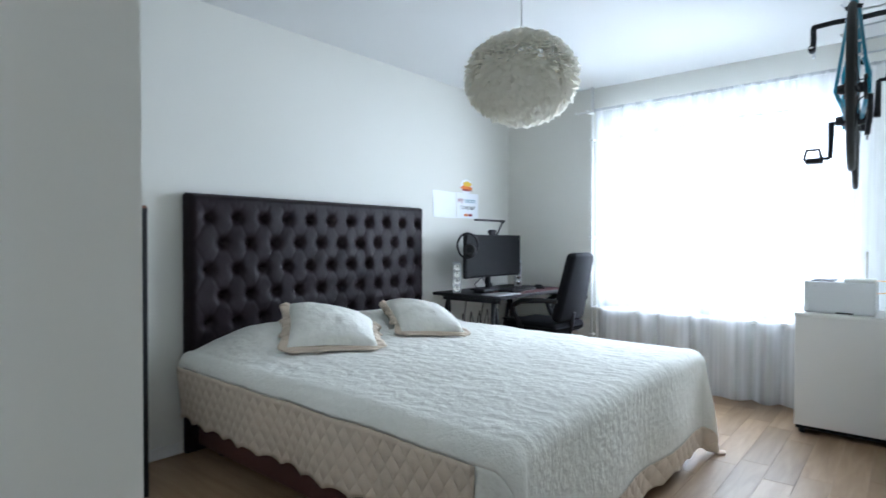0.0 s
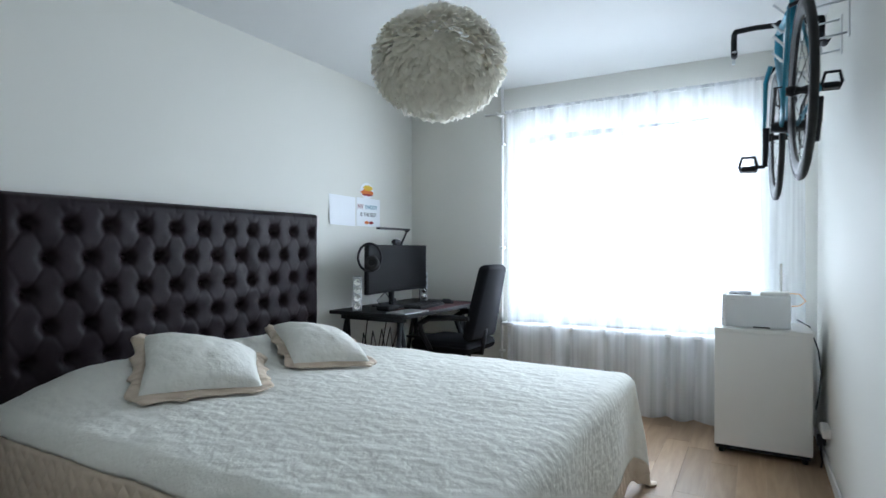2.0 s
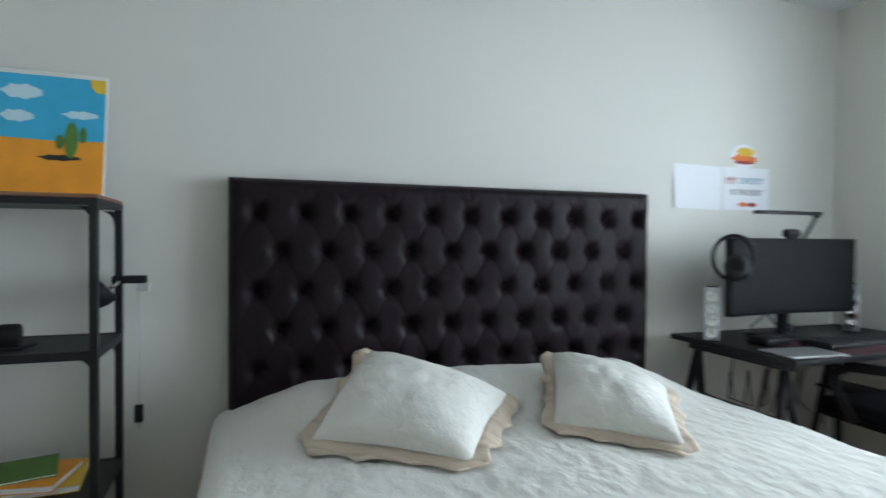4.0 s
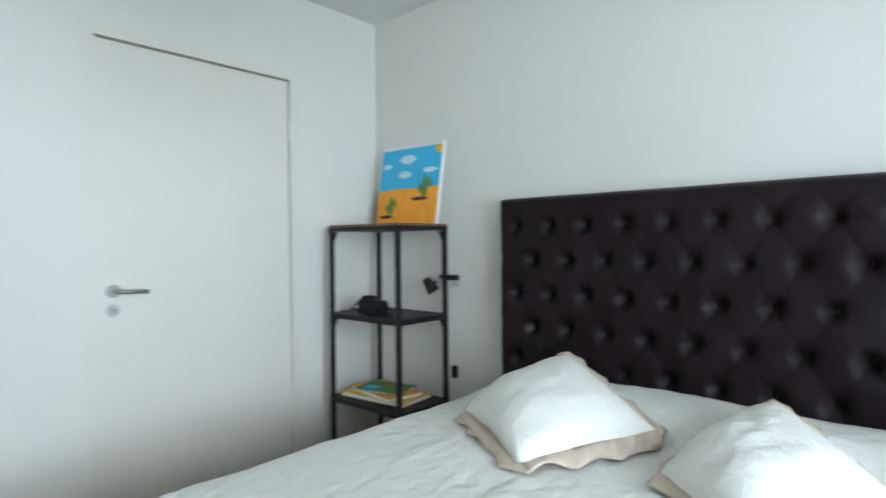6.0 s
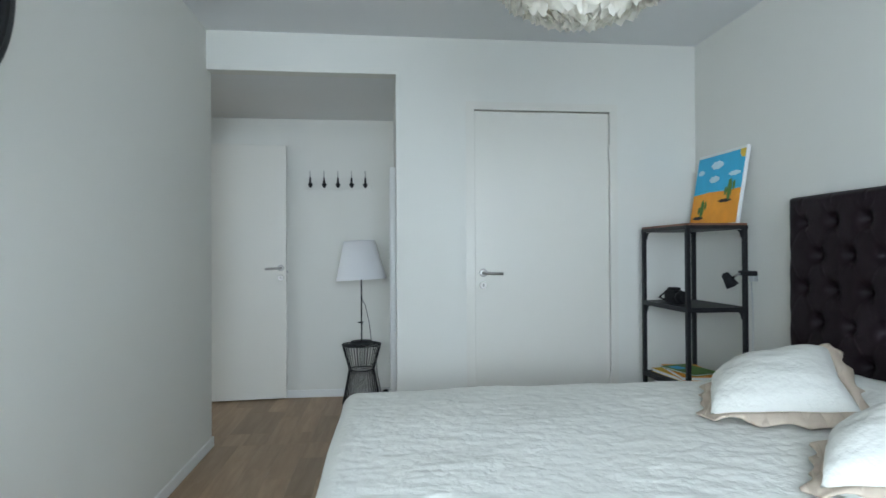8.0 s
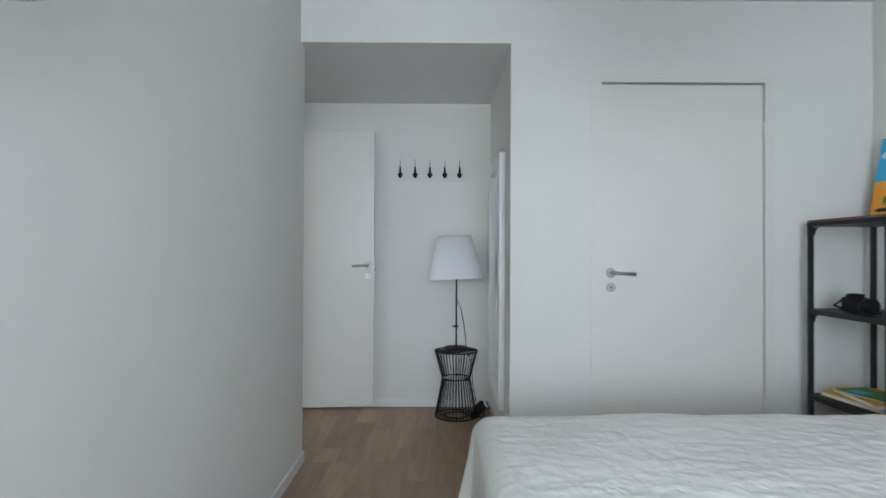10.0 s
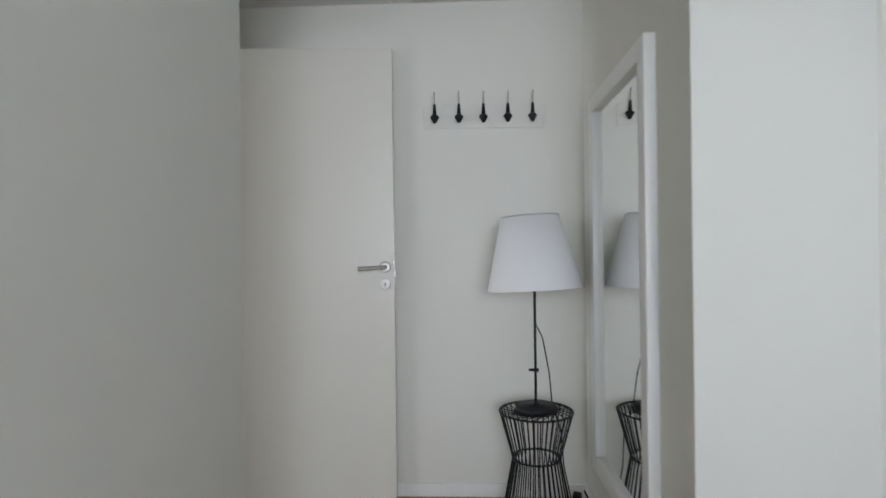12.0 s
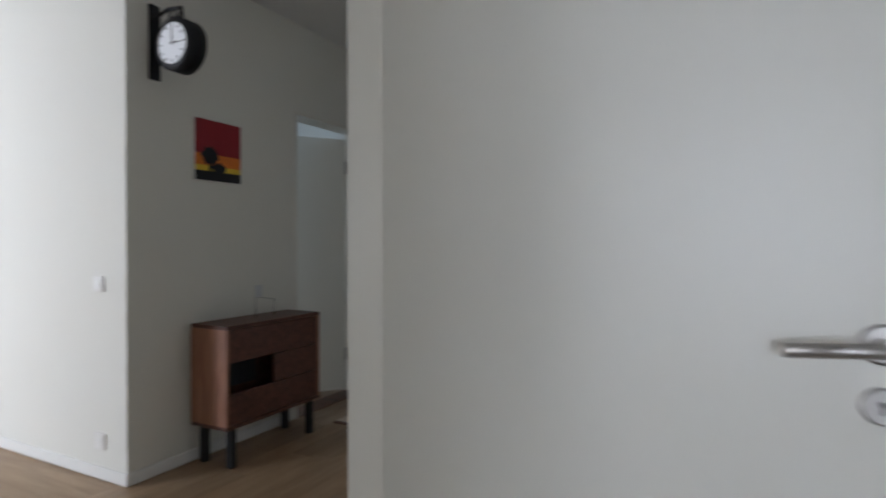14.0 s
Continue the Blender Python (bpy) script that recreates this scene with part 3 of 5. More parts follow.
for i, (w, l, h, mat, rz, lab) in enumerate(((0.23, 0.42, 0.02, YELLOW, 6, "yellow picture book lying on the shelf"), (0.21, 0.36, 0.02, SAND, -9, "orange magazine on a pile of books"), (0.19, 0.27, 0.008, CACTUS, 14, "thin green booklet on top of the pile"))):
    book = thing("book", lab, "book", pose(0.24, 0.33, 0.4363 + i * 0.0205, 0, 0, rz), "books on the shelf")
    part("pages", box(-w / 2 + 0.003, w / 2 - 0.004, -l / 2 + 0.004, l / 2 - 0.004, 0.0015, h - 0.0015), PAPER, book)
    bm = box(-w / 2, w / 2, -l / 2, l / 2, 0, 0.0015)
    box(-w / 2, w / 2, -l / 2, l / 2, h - 0.0015, h, bm=bm)
    box(-w / 2, -w / 2 + 0.002, -l / 2, l / 2, 0.0015, h - 0.0015, bm=bm)
    part("cover", bm, mat, book)
    if i == 2:
        part("cover_picture", box(0.0, 0.07, -0.1, -0.02, h, h + 0.0006), SKYBLUE, book)

# clip lamp on the post
clip = thing("clip_lamp", "small black clip-on reading lamp fixed to the shelf post", "lamp", pose(0.078, 0.619, 1.055))
part("clamp", box(-0.012, 0.03, -0.03, 0.075, -0.012, 0.014, 0.004), BLACKPLASTIC, clip)
part("grip", box(-0.006, 0.02, 0.045, 0.085, -0.04, -0.012, 0.003), ALU, clip, "grey metal grip")
part("arm", tube([(0.03, 0.0, 0.0), (0.05, -0.01, -0.01), (0.06, -0.03, -0.025)], 0.006, 8), CHROME, clip)
part("head", merge(bmesh.new(), lathe([(0.012, 0.05), (0.02, 0.045), (0.024, 0.02), (0.034, -0.03), (0.031, -0.03), (0.02, 0.02)], 20, cap=False), pose(0.066, -0.05, -0.045, 25, 20, 0)), BLACKPLASTIC, clip)
part("cord", tube([(0.01, 0.05, -0.03), (0.004, 0.055, -0.2), (0.004, 0.05, -0.4), (0.0, 0.05, -0.52)], 0.0025, 6), ALU, clip)
part("cord_switch", box(-0.01, 0.015, 0.035, 0.062, -0.5, -0.44, 0.004), BLACKPLASTIC, clip)

# ---- doors ----


def lever(parent, x, y, z, side, out):
    """A lever on a round rose; side is the way the lever points, out the way it stands off the door (along y)."""
    part("rose", merge(bmesh.new(), lathe([(0.026, 0), (0.026, 0.007), (0.022, 0.009)], 28), pose(x, y, z, -90 * out, 0, 0)), STEEL, parent)
    h = part("door_handle", tube([(x, y, z), (x, y + out * 0.04, z), (x + side * 0.006, y + out * 0.052, z - 0.0005), (x + side * 0.02, y + out * 0.056, z - 0.001), (x + side * 0.116, y + out * 0.056, z - 0.006)], 0.0095, 12), STEEL, parent, "brushed steel lever handle")
    r = part("key_rose", merge(bmesh.new(), lathe([(0.024, 0), (0.024, 0.006), (0.021, 0.008)], 28), pose(x, y, z - 0.078, -90 * out, 0, 0)), STEEL, parent)
    bm = lathe([(0.0045, 0), (0.0045, 0.0015)], 12)
    box(-0.002, 0.002, -0.013, 0.0, 0, 0.0015, bm=bm)
    part("keyhole", merge(bmesh.new(), bm, pose(x, y + out * 0.008, z - 0.075, 90, 0, 0) if out < 0 else pose(x, y + out * 0.008, z - 0.075, -90, 180, 0)), INK, r)


closet = tagged(thing("door_1", "closed plain white door with a steel lever handle", "door", Matrix()), kind="structure")
part("leaf", box(0.583, 1.453, -0.052, -0.012, 0.01, 2.062, 0.002, 1), DOORPAINT, closet)
bm = box(0.548, 0.58, -0.115, 0.0, 0, 2.1)
box(1.456, 1.492, -0.115, 0.0, 0, 2.1, bm=bm)
box(0.58, 1.456, -0.115, 0.0, 2.069, 2.1, bm=bm)
part("frame", bm, DOORPAINT, closet)
bm = box(0.53, 0.58, 0.0, 0.004, 0, 2.118)
box(1.456, 1.51, 0.0, 0.004, 0, 2.118, bm=bm)
box(0.58, 1.456, 0.0, 0.004, 2.069, 2.118, bm=bm)
part("architrave", bm, DOORPAINT, closet)
lever(closet, 1.402, -0.012, 1.048, -1, 1)
for z in (0.28, 1.76):
    part("hinge", lathe([(0.008, 0), (0.008, 0.09), (0.004, 0.1)], 12), DOORPAINT, closet).location = (0.581, -0.004, z)

# passage door, open against the end wall
turn = math.degrees(math.atan2(0.062, 0.79))
passdoor = tagged(thing("door_2", "plain white door standing open against the passage wall", "door", pose(3.566, -1.102, 0, 0, 0, 180 + turn)), kind="structure")
part("leaf", box(0.0, 0.759, 0.0, 0.04, 0.012, 2.05, 0.002, 1), DOORPAINT, passdoor)
lever(passdoor, 0.717, 0.0, 1.06, -1, -1)
part("lock_plate", box(0.758, 0.761, 0.01, 0.03, 0.95, 1.13), STEEL, passdoor)
part("latch", box(0.759, 0.769, 0.013, 0.027, 1.02, 1.035), STEEL, passdoor)
for z in (0.25, 1.8):
    part("hinge", lathe([(0.008, 0), (0.008, 0.09), (0.004, 0.1)], 12), DOORPAINT, passdoor).location = (-0.004, -0.004, z)
bm = box(JX - 0.032, JX + 0.074, -1.213, -1.152, 0, 2.12)
box(JX - 0.004, JX + 0.074, -0.165, -0.13, 0, 2.12, bm=bm)
box(JX - 0.004, JX + 0.074, -1.152, -0.165, 2.075, 2.12, bm=bm)
structure("door_frame", bm, DOORPAINT, "white painted door frame of the passage", "door frame")
bm = box(JX + 0.074, JX + 0.08, -1.25, -1.16, 0, 2.16)
box(JX + 0.074, JX + 0.08, -0.155, -0.09, 0, 2.16, bm=bm)
box(JX + 0.074, JX + 0.08, -1.16, -0.155, 2.09, 2.16, bm=bm)
structure("trim_1", bm, TRIM, "white architrave on the hall side", "trim")

# ---- mirror, hooks, lamp, wire table ----
mirror = thing("mirror", "tall wall mirror in a flat white frame", "mirror", Matrix())
my0, my1, mz0, mz1, fw = -0.95, -0.235, 0.245, 1.738, 0.062
for a in ((my0, my0 + fw, mz0, mz1), (my1 - fw, my1, mz0, mz1), (my0 + fw, my1 - fw, mz0, mz0 + fw), (my0 + fw, my1 - fw, mz1 - fw, mz1)):
    part("frame", box(PX, PX + 0.036, a[0], a[1], a[2], a[3], 0.003, 2), TRIM, mirror)
part("mirror_glass", box(PX + 0.004, PX + 0.016, my0 + fw, my1 - fw, mz0 + fw, mz1 - fw), MIRROR, mirror)

rack = thing("hook_rail", "white coat rail with five black and steel hooks", "coat rack", pose(2.398, PY, 1.745))
part("rail", box(-0.275, 0.275, 0, 0.006, -0.055, 0.045, 0.002, 1), WALL, rack)
for i in range(5):
    x = (i - 2) * 0.111
    hook = part("hook", tube([(x, 0.012, 0.0), (x, 0.03, 0.003), (x, 0.036, 0.03), (x, 0.04, 0.075), (x, 0.05, 0.098)], [0.006, 0.006, 0.005, 0.004, 0.003], 8), STEEL, rack)
    part("sleeve", tube([(x, 0.034, 0.005), (x, 0.037, 0.05)], [0.009, 0.006], 8), BLACKMETAL, hook)
    bm = lathe([(0.0, 0.012), (0.014, 0.01), (0.021, 0.0), (0.014, -0.012), (0.007, -0.026), (0.0, -0.028)], 16)
    part("knob", merge(bmesh.new(), bm, Matrix.Translation((x, 0.026, -0.006))), BLACKMETAL, hook)
    part("tip", merge(bmesh.new(), lathe([(0.0, 0.006), (0.005, 0.0), (0.0, -0.006)], 10), Matrix.Translation((x, 0.05, 0.1))), CHROME, hook)

bx, by = 2.202, -0.975
wire = thing("wire_table", "black hourglass wire side table", "side table", pose(bx, by, 0))
RINGS = ((0.006, 0.148), (0.27, 0.098), (0.462, 0.15))
for z, r in RINGS:
    part("ring", ring(0, 0, z, r, 0.0045), BLACKMETAL, wire)
spoke = None
for i in range(36):
    a = 2 * math.pi * i / 36
    if spoke is None:
        spoke = part("wire", tube([(r, 0, z) for z, r in RINGS], 0.0028, 6), BLACKMETAL, wire)
    else:
        o = new("wire", spoke.data)
        o.parent = wire
        o.matrix_basis = pose(0, 0, 0, 0, 0, math.degrees(a))
topwire = None
for i in range(24):
    if topwire is None:
        topwire = part("top_wire", tube([(0.15, 0, 0.462), (-0.02, 0.09, 0.462)], 0.0025, 6), BLACKMETAL, wire)
    else:
        o = new("top_wire", topwire.data)
        o.parent = wire
        o.matrix_basis = pose(0, 0, 0, 0, 0, 15 * i)
for z in (0.006,):
    for i in range(18):
        o = new("base_wire", topwire.data)
        o.parent = wire
        o.matrix_basis = pose(0, 0, -0.456, 0, 0, 20 * i)

lamp = thing("table_lamp", "lamp with a white fabric shade on a thin black stem", "lamp", pose(bx, by, 0.467))
part("base", lathe([(0.083, 0), (0.085, 0.004), (0.085, 0.018), (0.08, 0.022), (0.012, 0.024), (0.012, 0.03)], 40), BLACKMETAL, lamp)
part("stem", lathe([(0.0055, 0.02), (0.0055, 0.62)], 12), BLACKMETAL, lamp)
part("stem_knob", merge(bmesh.new(), tube([(-0.012, 0, 0), (0.028, 0.006, 0.002)], [0.009, 0.005], 10), Matrix.Translation((0, 0, 0.165))), BLACKMETAL, lamp)
bm = lathe([(0.196, 0.0), (0.12, 0.305), (0.117, 0.305), (0.193, 0.0), (0.196, 0.0)], 56, cap=False)
ob = part("shade", bm, SHADE, lamp, "white tapered fabric shade")
ob.matrix_basis = pose(0.0, 0, 0.5, 2, 3, 0)
part("shade_ring", merge(bmesh.new(), ring(0, 0, 0, 0.118, 0.002), pose(0.015, 0, 0.8, 2, 3, 0)), ALU, lamp)
part("cord", tube([(0.0, 0.004, 0.36), (-0.03, 0.0, 0.3), (-0.06, -0.03, 0.15), (-0.075, -0.05, 0.0), (-0.11, -0.06, -0.1), (-0.12, -0.05, -0.25), (-0.15, -0.05, -0.4), (-0.17, -0.04, -0.45)], 0.0028, 6), BLACKPLASTIC, lamp, "thin dark cord")
strip = thing("power_strip", "black power strip with tangled leads on the floor", "power strip", pose(2.04, -1.02, 0, 0, 0, 70))
part("body", box(-0.11, 0.11, -0.025, 0.025, 0, 0.04, 0.008), BLACKPLASTIC, strip)
for i in range(3):
    part("plug", box(-0.09 + i * 0.07, -0.05 + i * 0.07, -0.018, 0.018, 0.04, 0.075, 0.006), BLACKPLASTIC, strip)
part("lead", tube([(0.11, 0, 0.02), (0.16, 0.03, 0.03), (0.1, 0.06, 0.012), (0.0, 0.05, 0.05), (-0.08, 0.06, 0.02), (-0.14, 0.02, 0.06)], 0.004, 6), BLACKPLASTIC, strip)


def socket(name, label, m):
    ob = thing(name, label, "wall socket", m)
    part("plate", box(0, 0.009, -0.042, 0.042, -0.042, 0.042, 0.004), WHITE, ob)
    part("insert", merge(bmesh.new(), lathe([(0.021, 0.0), (0.02, 0.003), (0.019, 0.001)], 24), pose(0.009, 0, 0, 0, 90, 0)), TRIM, ob)
    return ob


socket("wall_socket", "white wall socket under the mirror's edge", pose(PX, -0.085, 0.24))

# ---- baseboards ----


def board(i, a, label="low white painted baseboard"):
    structure("baseboard_%d" % i, box(*a, 0.003, 1), TRIM, label, "baseboard")


board(1, (0, 0.012, 0.0, N, 0, 0.062))
board(2, (0.012, 0.53, 0.0, 0.012, 0, 0.062))
board(3, (1.51, PX, 0.0, 0.012, 0, 0.062))
board(4, (PX, PX + 0.011, PY + 0.011, 0.012, 0, 0.062))
board(5, (PX, JX, PY, PY + 0.011, 0, 0.062))
board(6, (W - 0.011, W, -0.09, N, 0, 0.062))
board(7, (0.012, W - 0.011, N - 0.012, N, 0, 0.062))
board(8, (W - 0.011, JX, -0.101, -0.09, 0, 0.062))
board(9, (HX - 0.012, HX, -3.1, HY, 0, 0.062))
board(10, (HX - 0.012, 10.6, HY, HY + 0.012, 0, 0.062))

# ---- window, curtains, pipe ----
win = tagged(thing("window_1", "wide white window with two sashes behind sheer curtains", "window", Matrix()), kind="structure")
wy0, wy1 = N + 0.1, N + 0.17
for a in ((0.95, 1.0, 0.6, 2.26), (2.75, 2.8, 0.6, 2.26)):
    part("window_frame", box(a[0], a[1], wy0, wy1, a[2], a[3], 0.004, 1), TRIM, win)
for a in ((1.0, 2.75, 0.6, 0.66), (1.0, 2.75, 2.2, 2.26)):
    part("window_frame", box(a[0], a[1], wy0, wy1, a[2], a[3], 0.004, 1), TRIM, win)
for x0, x1 in ((1.0, 1.872), (1.878, 2.75)):
    sash = part("sash", box(x0, x0 + 0.055, wy0 - 0.02, wy1, 0.66, 2.2, 0.004, 1), TRIM, win)
    bm = box(x1 - 0.055, x1, wy0 - 0.02, wy1, 0.66, 2.2, 0.004, 1)
    box(x0 + 0.055, x1 - 0.055, wy0 - 0.02, wy1, 0.66, 0.715, 0.004, 1, bm=bm)
    box(x0 + 0.055, x1 - 0.055, wy0 - 0.02, wy1, 2.145, 2.2, 0.004, 1, bm=bm)
    part("rails", bm, TRIM, sash)
    g = part("pane", box(x0 + 0.055, x1 - 0.055, wy0 + 0.02, wy0 + 0.026, 0.715, 2.145), GLASS, win)
    g.visible_shadow = False
for z in (0.77, 2.05):
    part("latch", box(1.84, 1.87, wy0 - 0.045, wy0 - 0.02, z - 0.045, z + 0.03, 0.004), BLACKMETAL, win)
part("window_sill", box(0.93, 2.82, N - 0.11, N + 0.1, 0.575, 0.6, 0.004, 2), TRIM, win)

rod = thing("curtain_rod", "thin white curtain rod on small brackets", "curtain rod", Matrix())
part("rod", tube([(0.8, 4.03, 2.275), (1.9, 4.03, 2.283), (2.99, 4.03, 2.29)], 0.008, 10), TRIM, rod)
for x in (0.9, 1.88, 2.95):
    part("bracket", box(x - 0.008, x + 0.008, 4.02, N, 2.27, 2.295, 0.003, 1), TRIM, rod)
for x in (0.795, 2.995):
    part("finial", merge(bmesh.new(), lathe([(0.0, -0.014), (0.012, 0), (0.0, 0.014)], 12), Matrix.Translation((x, 4.03, 2.28))), TRIM, rod)


def curtain(x0, x1, seed, label):
    ob = thing("curtain", label, "curtain", Matrix(), "sheer curtains")

    def fn(u, v):
        x = x0 + u * (x1 - x0)
        g = 0.25 + 0.75 * (1 - v) ** 0.6
        k = noise.noise((x * 2.5, seed, 0.3 * v))
        y = 4.03 + g * (0.042 * math.sin(x * 30 + 6 * k + 1.2 * noise.noise((x * 5, seed, v * 1.5))) + 0.022 * noise.noise((x * 6, seed, 9)))
        y += 0.01 * v * noise.noise((x * 30, seed, 1))
        x += 0.014 * g * math.cos(x * 30 + 6 * k)
        return Vector((x, y, 0.02 + v * (2.262 + 0.006 * x)))
    part("cloth", grid_surface(200, 30, fn), CURTAIN, ob)

    def head(u, v):
        x = x0 + u * (x1 - x0)
        return Vector((x, 4.014 + 0.03 * v + 0.004 * math.sin(x * 160), 2.262 + 0.006 * x + 0.028 * math.sin(math.pi * v) + 0.004 * noise.noise((x * 40, seed, 0))))
    part("heading", grid_surface(160, 4, head), CURTAIN, ob)
    return ob


curtain(0.975, 1.93, 1.0, "sheer white curtain hanging to the floor before the window")
curtain(1.90, 2.99, 5.0, "sheer white curtain hanging beside the white cabinet")

pipe = thing("heating_pipe", "thin white heating pipe running up the wall", "pipe", Matrix())
part("tube", tube([(0.905, 4.13, 0), (0.905, 4.13, 1.3), (0.905, 4.13, H)], 0.011, 12), TRIM, pipe)
for z in (0.35, 1.2, 2.05):
    part("clip", box(0.885, 0.925, 4.113, N, z - 0.01, z + 0.01, 0.003, 1), TRIM, pipe)

# ---- pendant lamp of feathers ----
pendant = thing("pendant_lamp", "round pendant lamp covered in cream feathers", "lamp", pose(1.49, 2.05, 2.012))
rnd = random.Random(4)
R, RH = 0.268, 0.208
bm = bmesh.new()


def feather(bm, p, nrm, down, size):
    side = nrm.cross(down).normalized()
    rows = []
    for k in range(4):
        t = k / 3
        w = size * 0.44 * (0.6, 1.0, 0.95, 0.4)[k]
        lift = 0.03 * t ** 1.6 + 0.01 * math.sin(t * 3)
        q = p + down * size * t + nrm * lift
        rows.append([bm.verts.new(q - side * w - nrm * 0.008 * t), bm.verts.new(q), bm.verts.new(q + side * w - nrm * 0.008 * t)])
    for a, b in zip(rows, rows[1:]):
        for j in range(2):
            bm.faces.new((a[j], a[j + 1], b[j + 1], b[j])).smooth = True


count = 3000
for i in range(count):
    zz = 1 - 2 * (i + 0.5) / count
    zz += rnd.uniform(-0.02, 0.02)
    if zz > 0.985 or zz < -0.995:
        continue
    a = i * 2.39996 + rnd.uniform(-0.2, 0.2)
    rr = math.sqrt(max(0, 1 - zz * zz))
    nrm = Vector((rr * math.cos(a) / R, rr * math.sin(a) / R, zz / RH)).normalized()
    p = Vector((R * 0.94 * rr * math.cos(a), R * 0.94 * rr * math.sin(a), RH * 0.94 * zz))
    down = Vector((0, 0, -1)) - nrm * nrm.dot(Vector((0, 0, -1)))
    if down.length < 0.05:
        continue
    down = (down.normalized() + nrm.cross(down.normalized()) * rnd.uniform(-0.5, 0.5) + nrm * rnd.uniform(0.0, 0.55)).normalized()
    feather(bm, p, nrm, down, rnd.uniform(0.03, 0.056))
part("plumage", bm, FEATHER, pendant, "layered cream feathers")
part("core", lathe([(0.10, RH * 0.9), (R * 0.75, RH * 0.6), (R * 0.91, RH * 0.2), (R * 0.91, -RH * 0.2), (R * 0.75, -RH * 0.6), (0.12, -RH * 0.88)], 32, cap=False), LAMPCORE, pendant)
part("cord", tube([(0, 0, RH * 0.8), (0, 0, 0.3), (0, 0, H - 2.012)], 0.003, 8), TRIM, pendant)
part("ceiling_cup", lathe([(0.01, H - 2.012 - 0.075), (0.03, H - 2.012 - 0.06), (0.046, H - 2.012 - 0.02), (0.048, H - 2.012)], 24), TRIM, pendant)

# ---- desk ----
desk = thing("desk", "black desk on trestle legs in the corner", "desk", Matrix())
part("desktop", box(0.05, 0.72, 2.99, 4.12, 0.725, 0.75, 0.004), BLACKMETAL, desk)
for y in (3.06, 3.98):
    tr = part("trestle", box(0.12, 0.65, y - 0.025, y + 0.025, 0.69, 0.725, 0.003), BLACKMETAL, desk)
    for x, tx in ((0.16, 0.1), (0.61, 0.67)):
        for s in (-1, 1):
            part("leg", tube([(x, y, 0.7), (tx, y + s * 0.13, 0.0)], 0.017, 8), BLACKMETAL, tr)
    part("cross_bar", box(0.13, 0.64, y - 0.012, y + 0.012, 0.3, 0.33, 0.003), BLACKMETAL, tr)
    part("shelf_bar", box(0.13, 0.64, y - 0.1, y + 0.1, 0.44, 0.455, 0.003), BLACKMETAL, tr)
for k in range(5):
    part("cable", tube([(0.2 + 0.04 * k, 3.0 + 0.2 * k, 0.72), (0.16 + 0.03 * k, 3.05 + 0.17 * k, 0.5 - 0.05 * k), (0.25, 3.2 + 0.1 * k, 0.42), (0.12, 3.3 + 0.12 * k, 0.55), (0.06, 3.35 + 0.1 * k, 0.3)], 0.004, 6), BLACKPLASTIC, desk)

monitor = thing("monitor", "wide black monitor switched off on the desk", "monitor", pose(0.3, 3.455, 0.75, 0, 0, 0))


def curve_x(y):
    return 0.09 * (y / 0.41) ** 2 * 0.35


bm = grid_surface(16, 1, lambda u, v: Vector((curve_x((u - 0.5) * 0.795), (u - 0.5) * 0.795, 0.115 + v * 0.355)))
shell = part("casing", bm, BLACKPLASTIC, monitor)
so = shell.modifiers.new("thickness", "SOLIDIFY")
so.thickness, so.offset = 0.03, 0
bm = grid_surface(16, 1, lambda u, v: Vector((curve_x((u - 0.5) * 0.775) + 0.0175, (u - 0.5) * 0.775, 0.13 + v * 0.33)))
part("screen", bm, SCREEN, monitor)
part("neck", tube([(-0.03, 0, 0.01), (-0.04, 0, 0.3)], 0.02, 10), BLACKPLASTIC, monitor)
part("foot", box(-0.12, 0.1, -0.13, 0.13, 0, 0.012, 0.004), BLACKPLASTIC, monitor)
webcam = thing("webcam", "small black webcam clipped on the monitor", "webcam", pose(0.305, 3.47, 1.222))
part("body", merge(bmesh.new(), lathe([(0.018, -0.04), (0.021, -0.03), (0.021, 0.03), (0.018, 0.04)], 16), pose(0, 0, 0.022, 90, 0, 0)), BLACKPLASTIC, webcam)
part("clip", box(-0.015, 0.02, -0.025, 0.025, -0.002, 0.006, 0.001, 1), BLACKPLASTIC, webcam)
armlamp = thing("desk_lamp", "thin black jointed desk lamp behind the monitor", "lamp", pose(0.22, 3.55, 0.75))
part("clamp", box(-0.02, 0.02, -0.02, 0.02, 0, 0.05, 0.004), BLACKMETAL, armlamp)
part("lower_arm", tube([(0, 0, 0.04), (0.0, 0.02, 0.35), (0.02, 0.17, 0.585)], 0.008, 8), BLACKMETAL, armlamp)
part("joint", merge(bmesh.new(), lathe([(0.014, -0.012), (0.014, 0.012)], 14), pose(0.02, 0.17, 0.588, 90, 0, 0)), BLACKMETAL, armlamp)
part("light_bar", box(0.01, 0.045, -0.24, 0.18, 0.588, 0.604, 0.003), BLACKMETAL, armlamp)

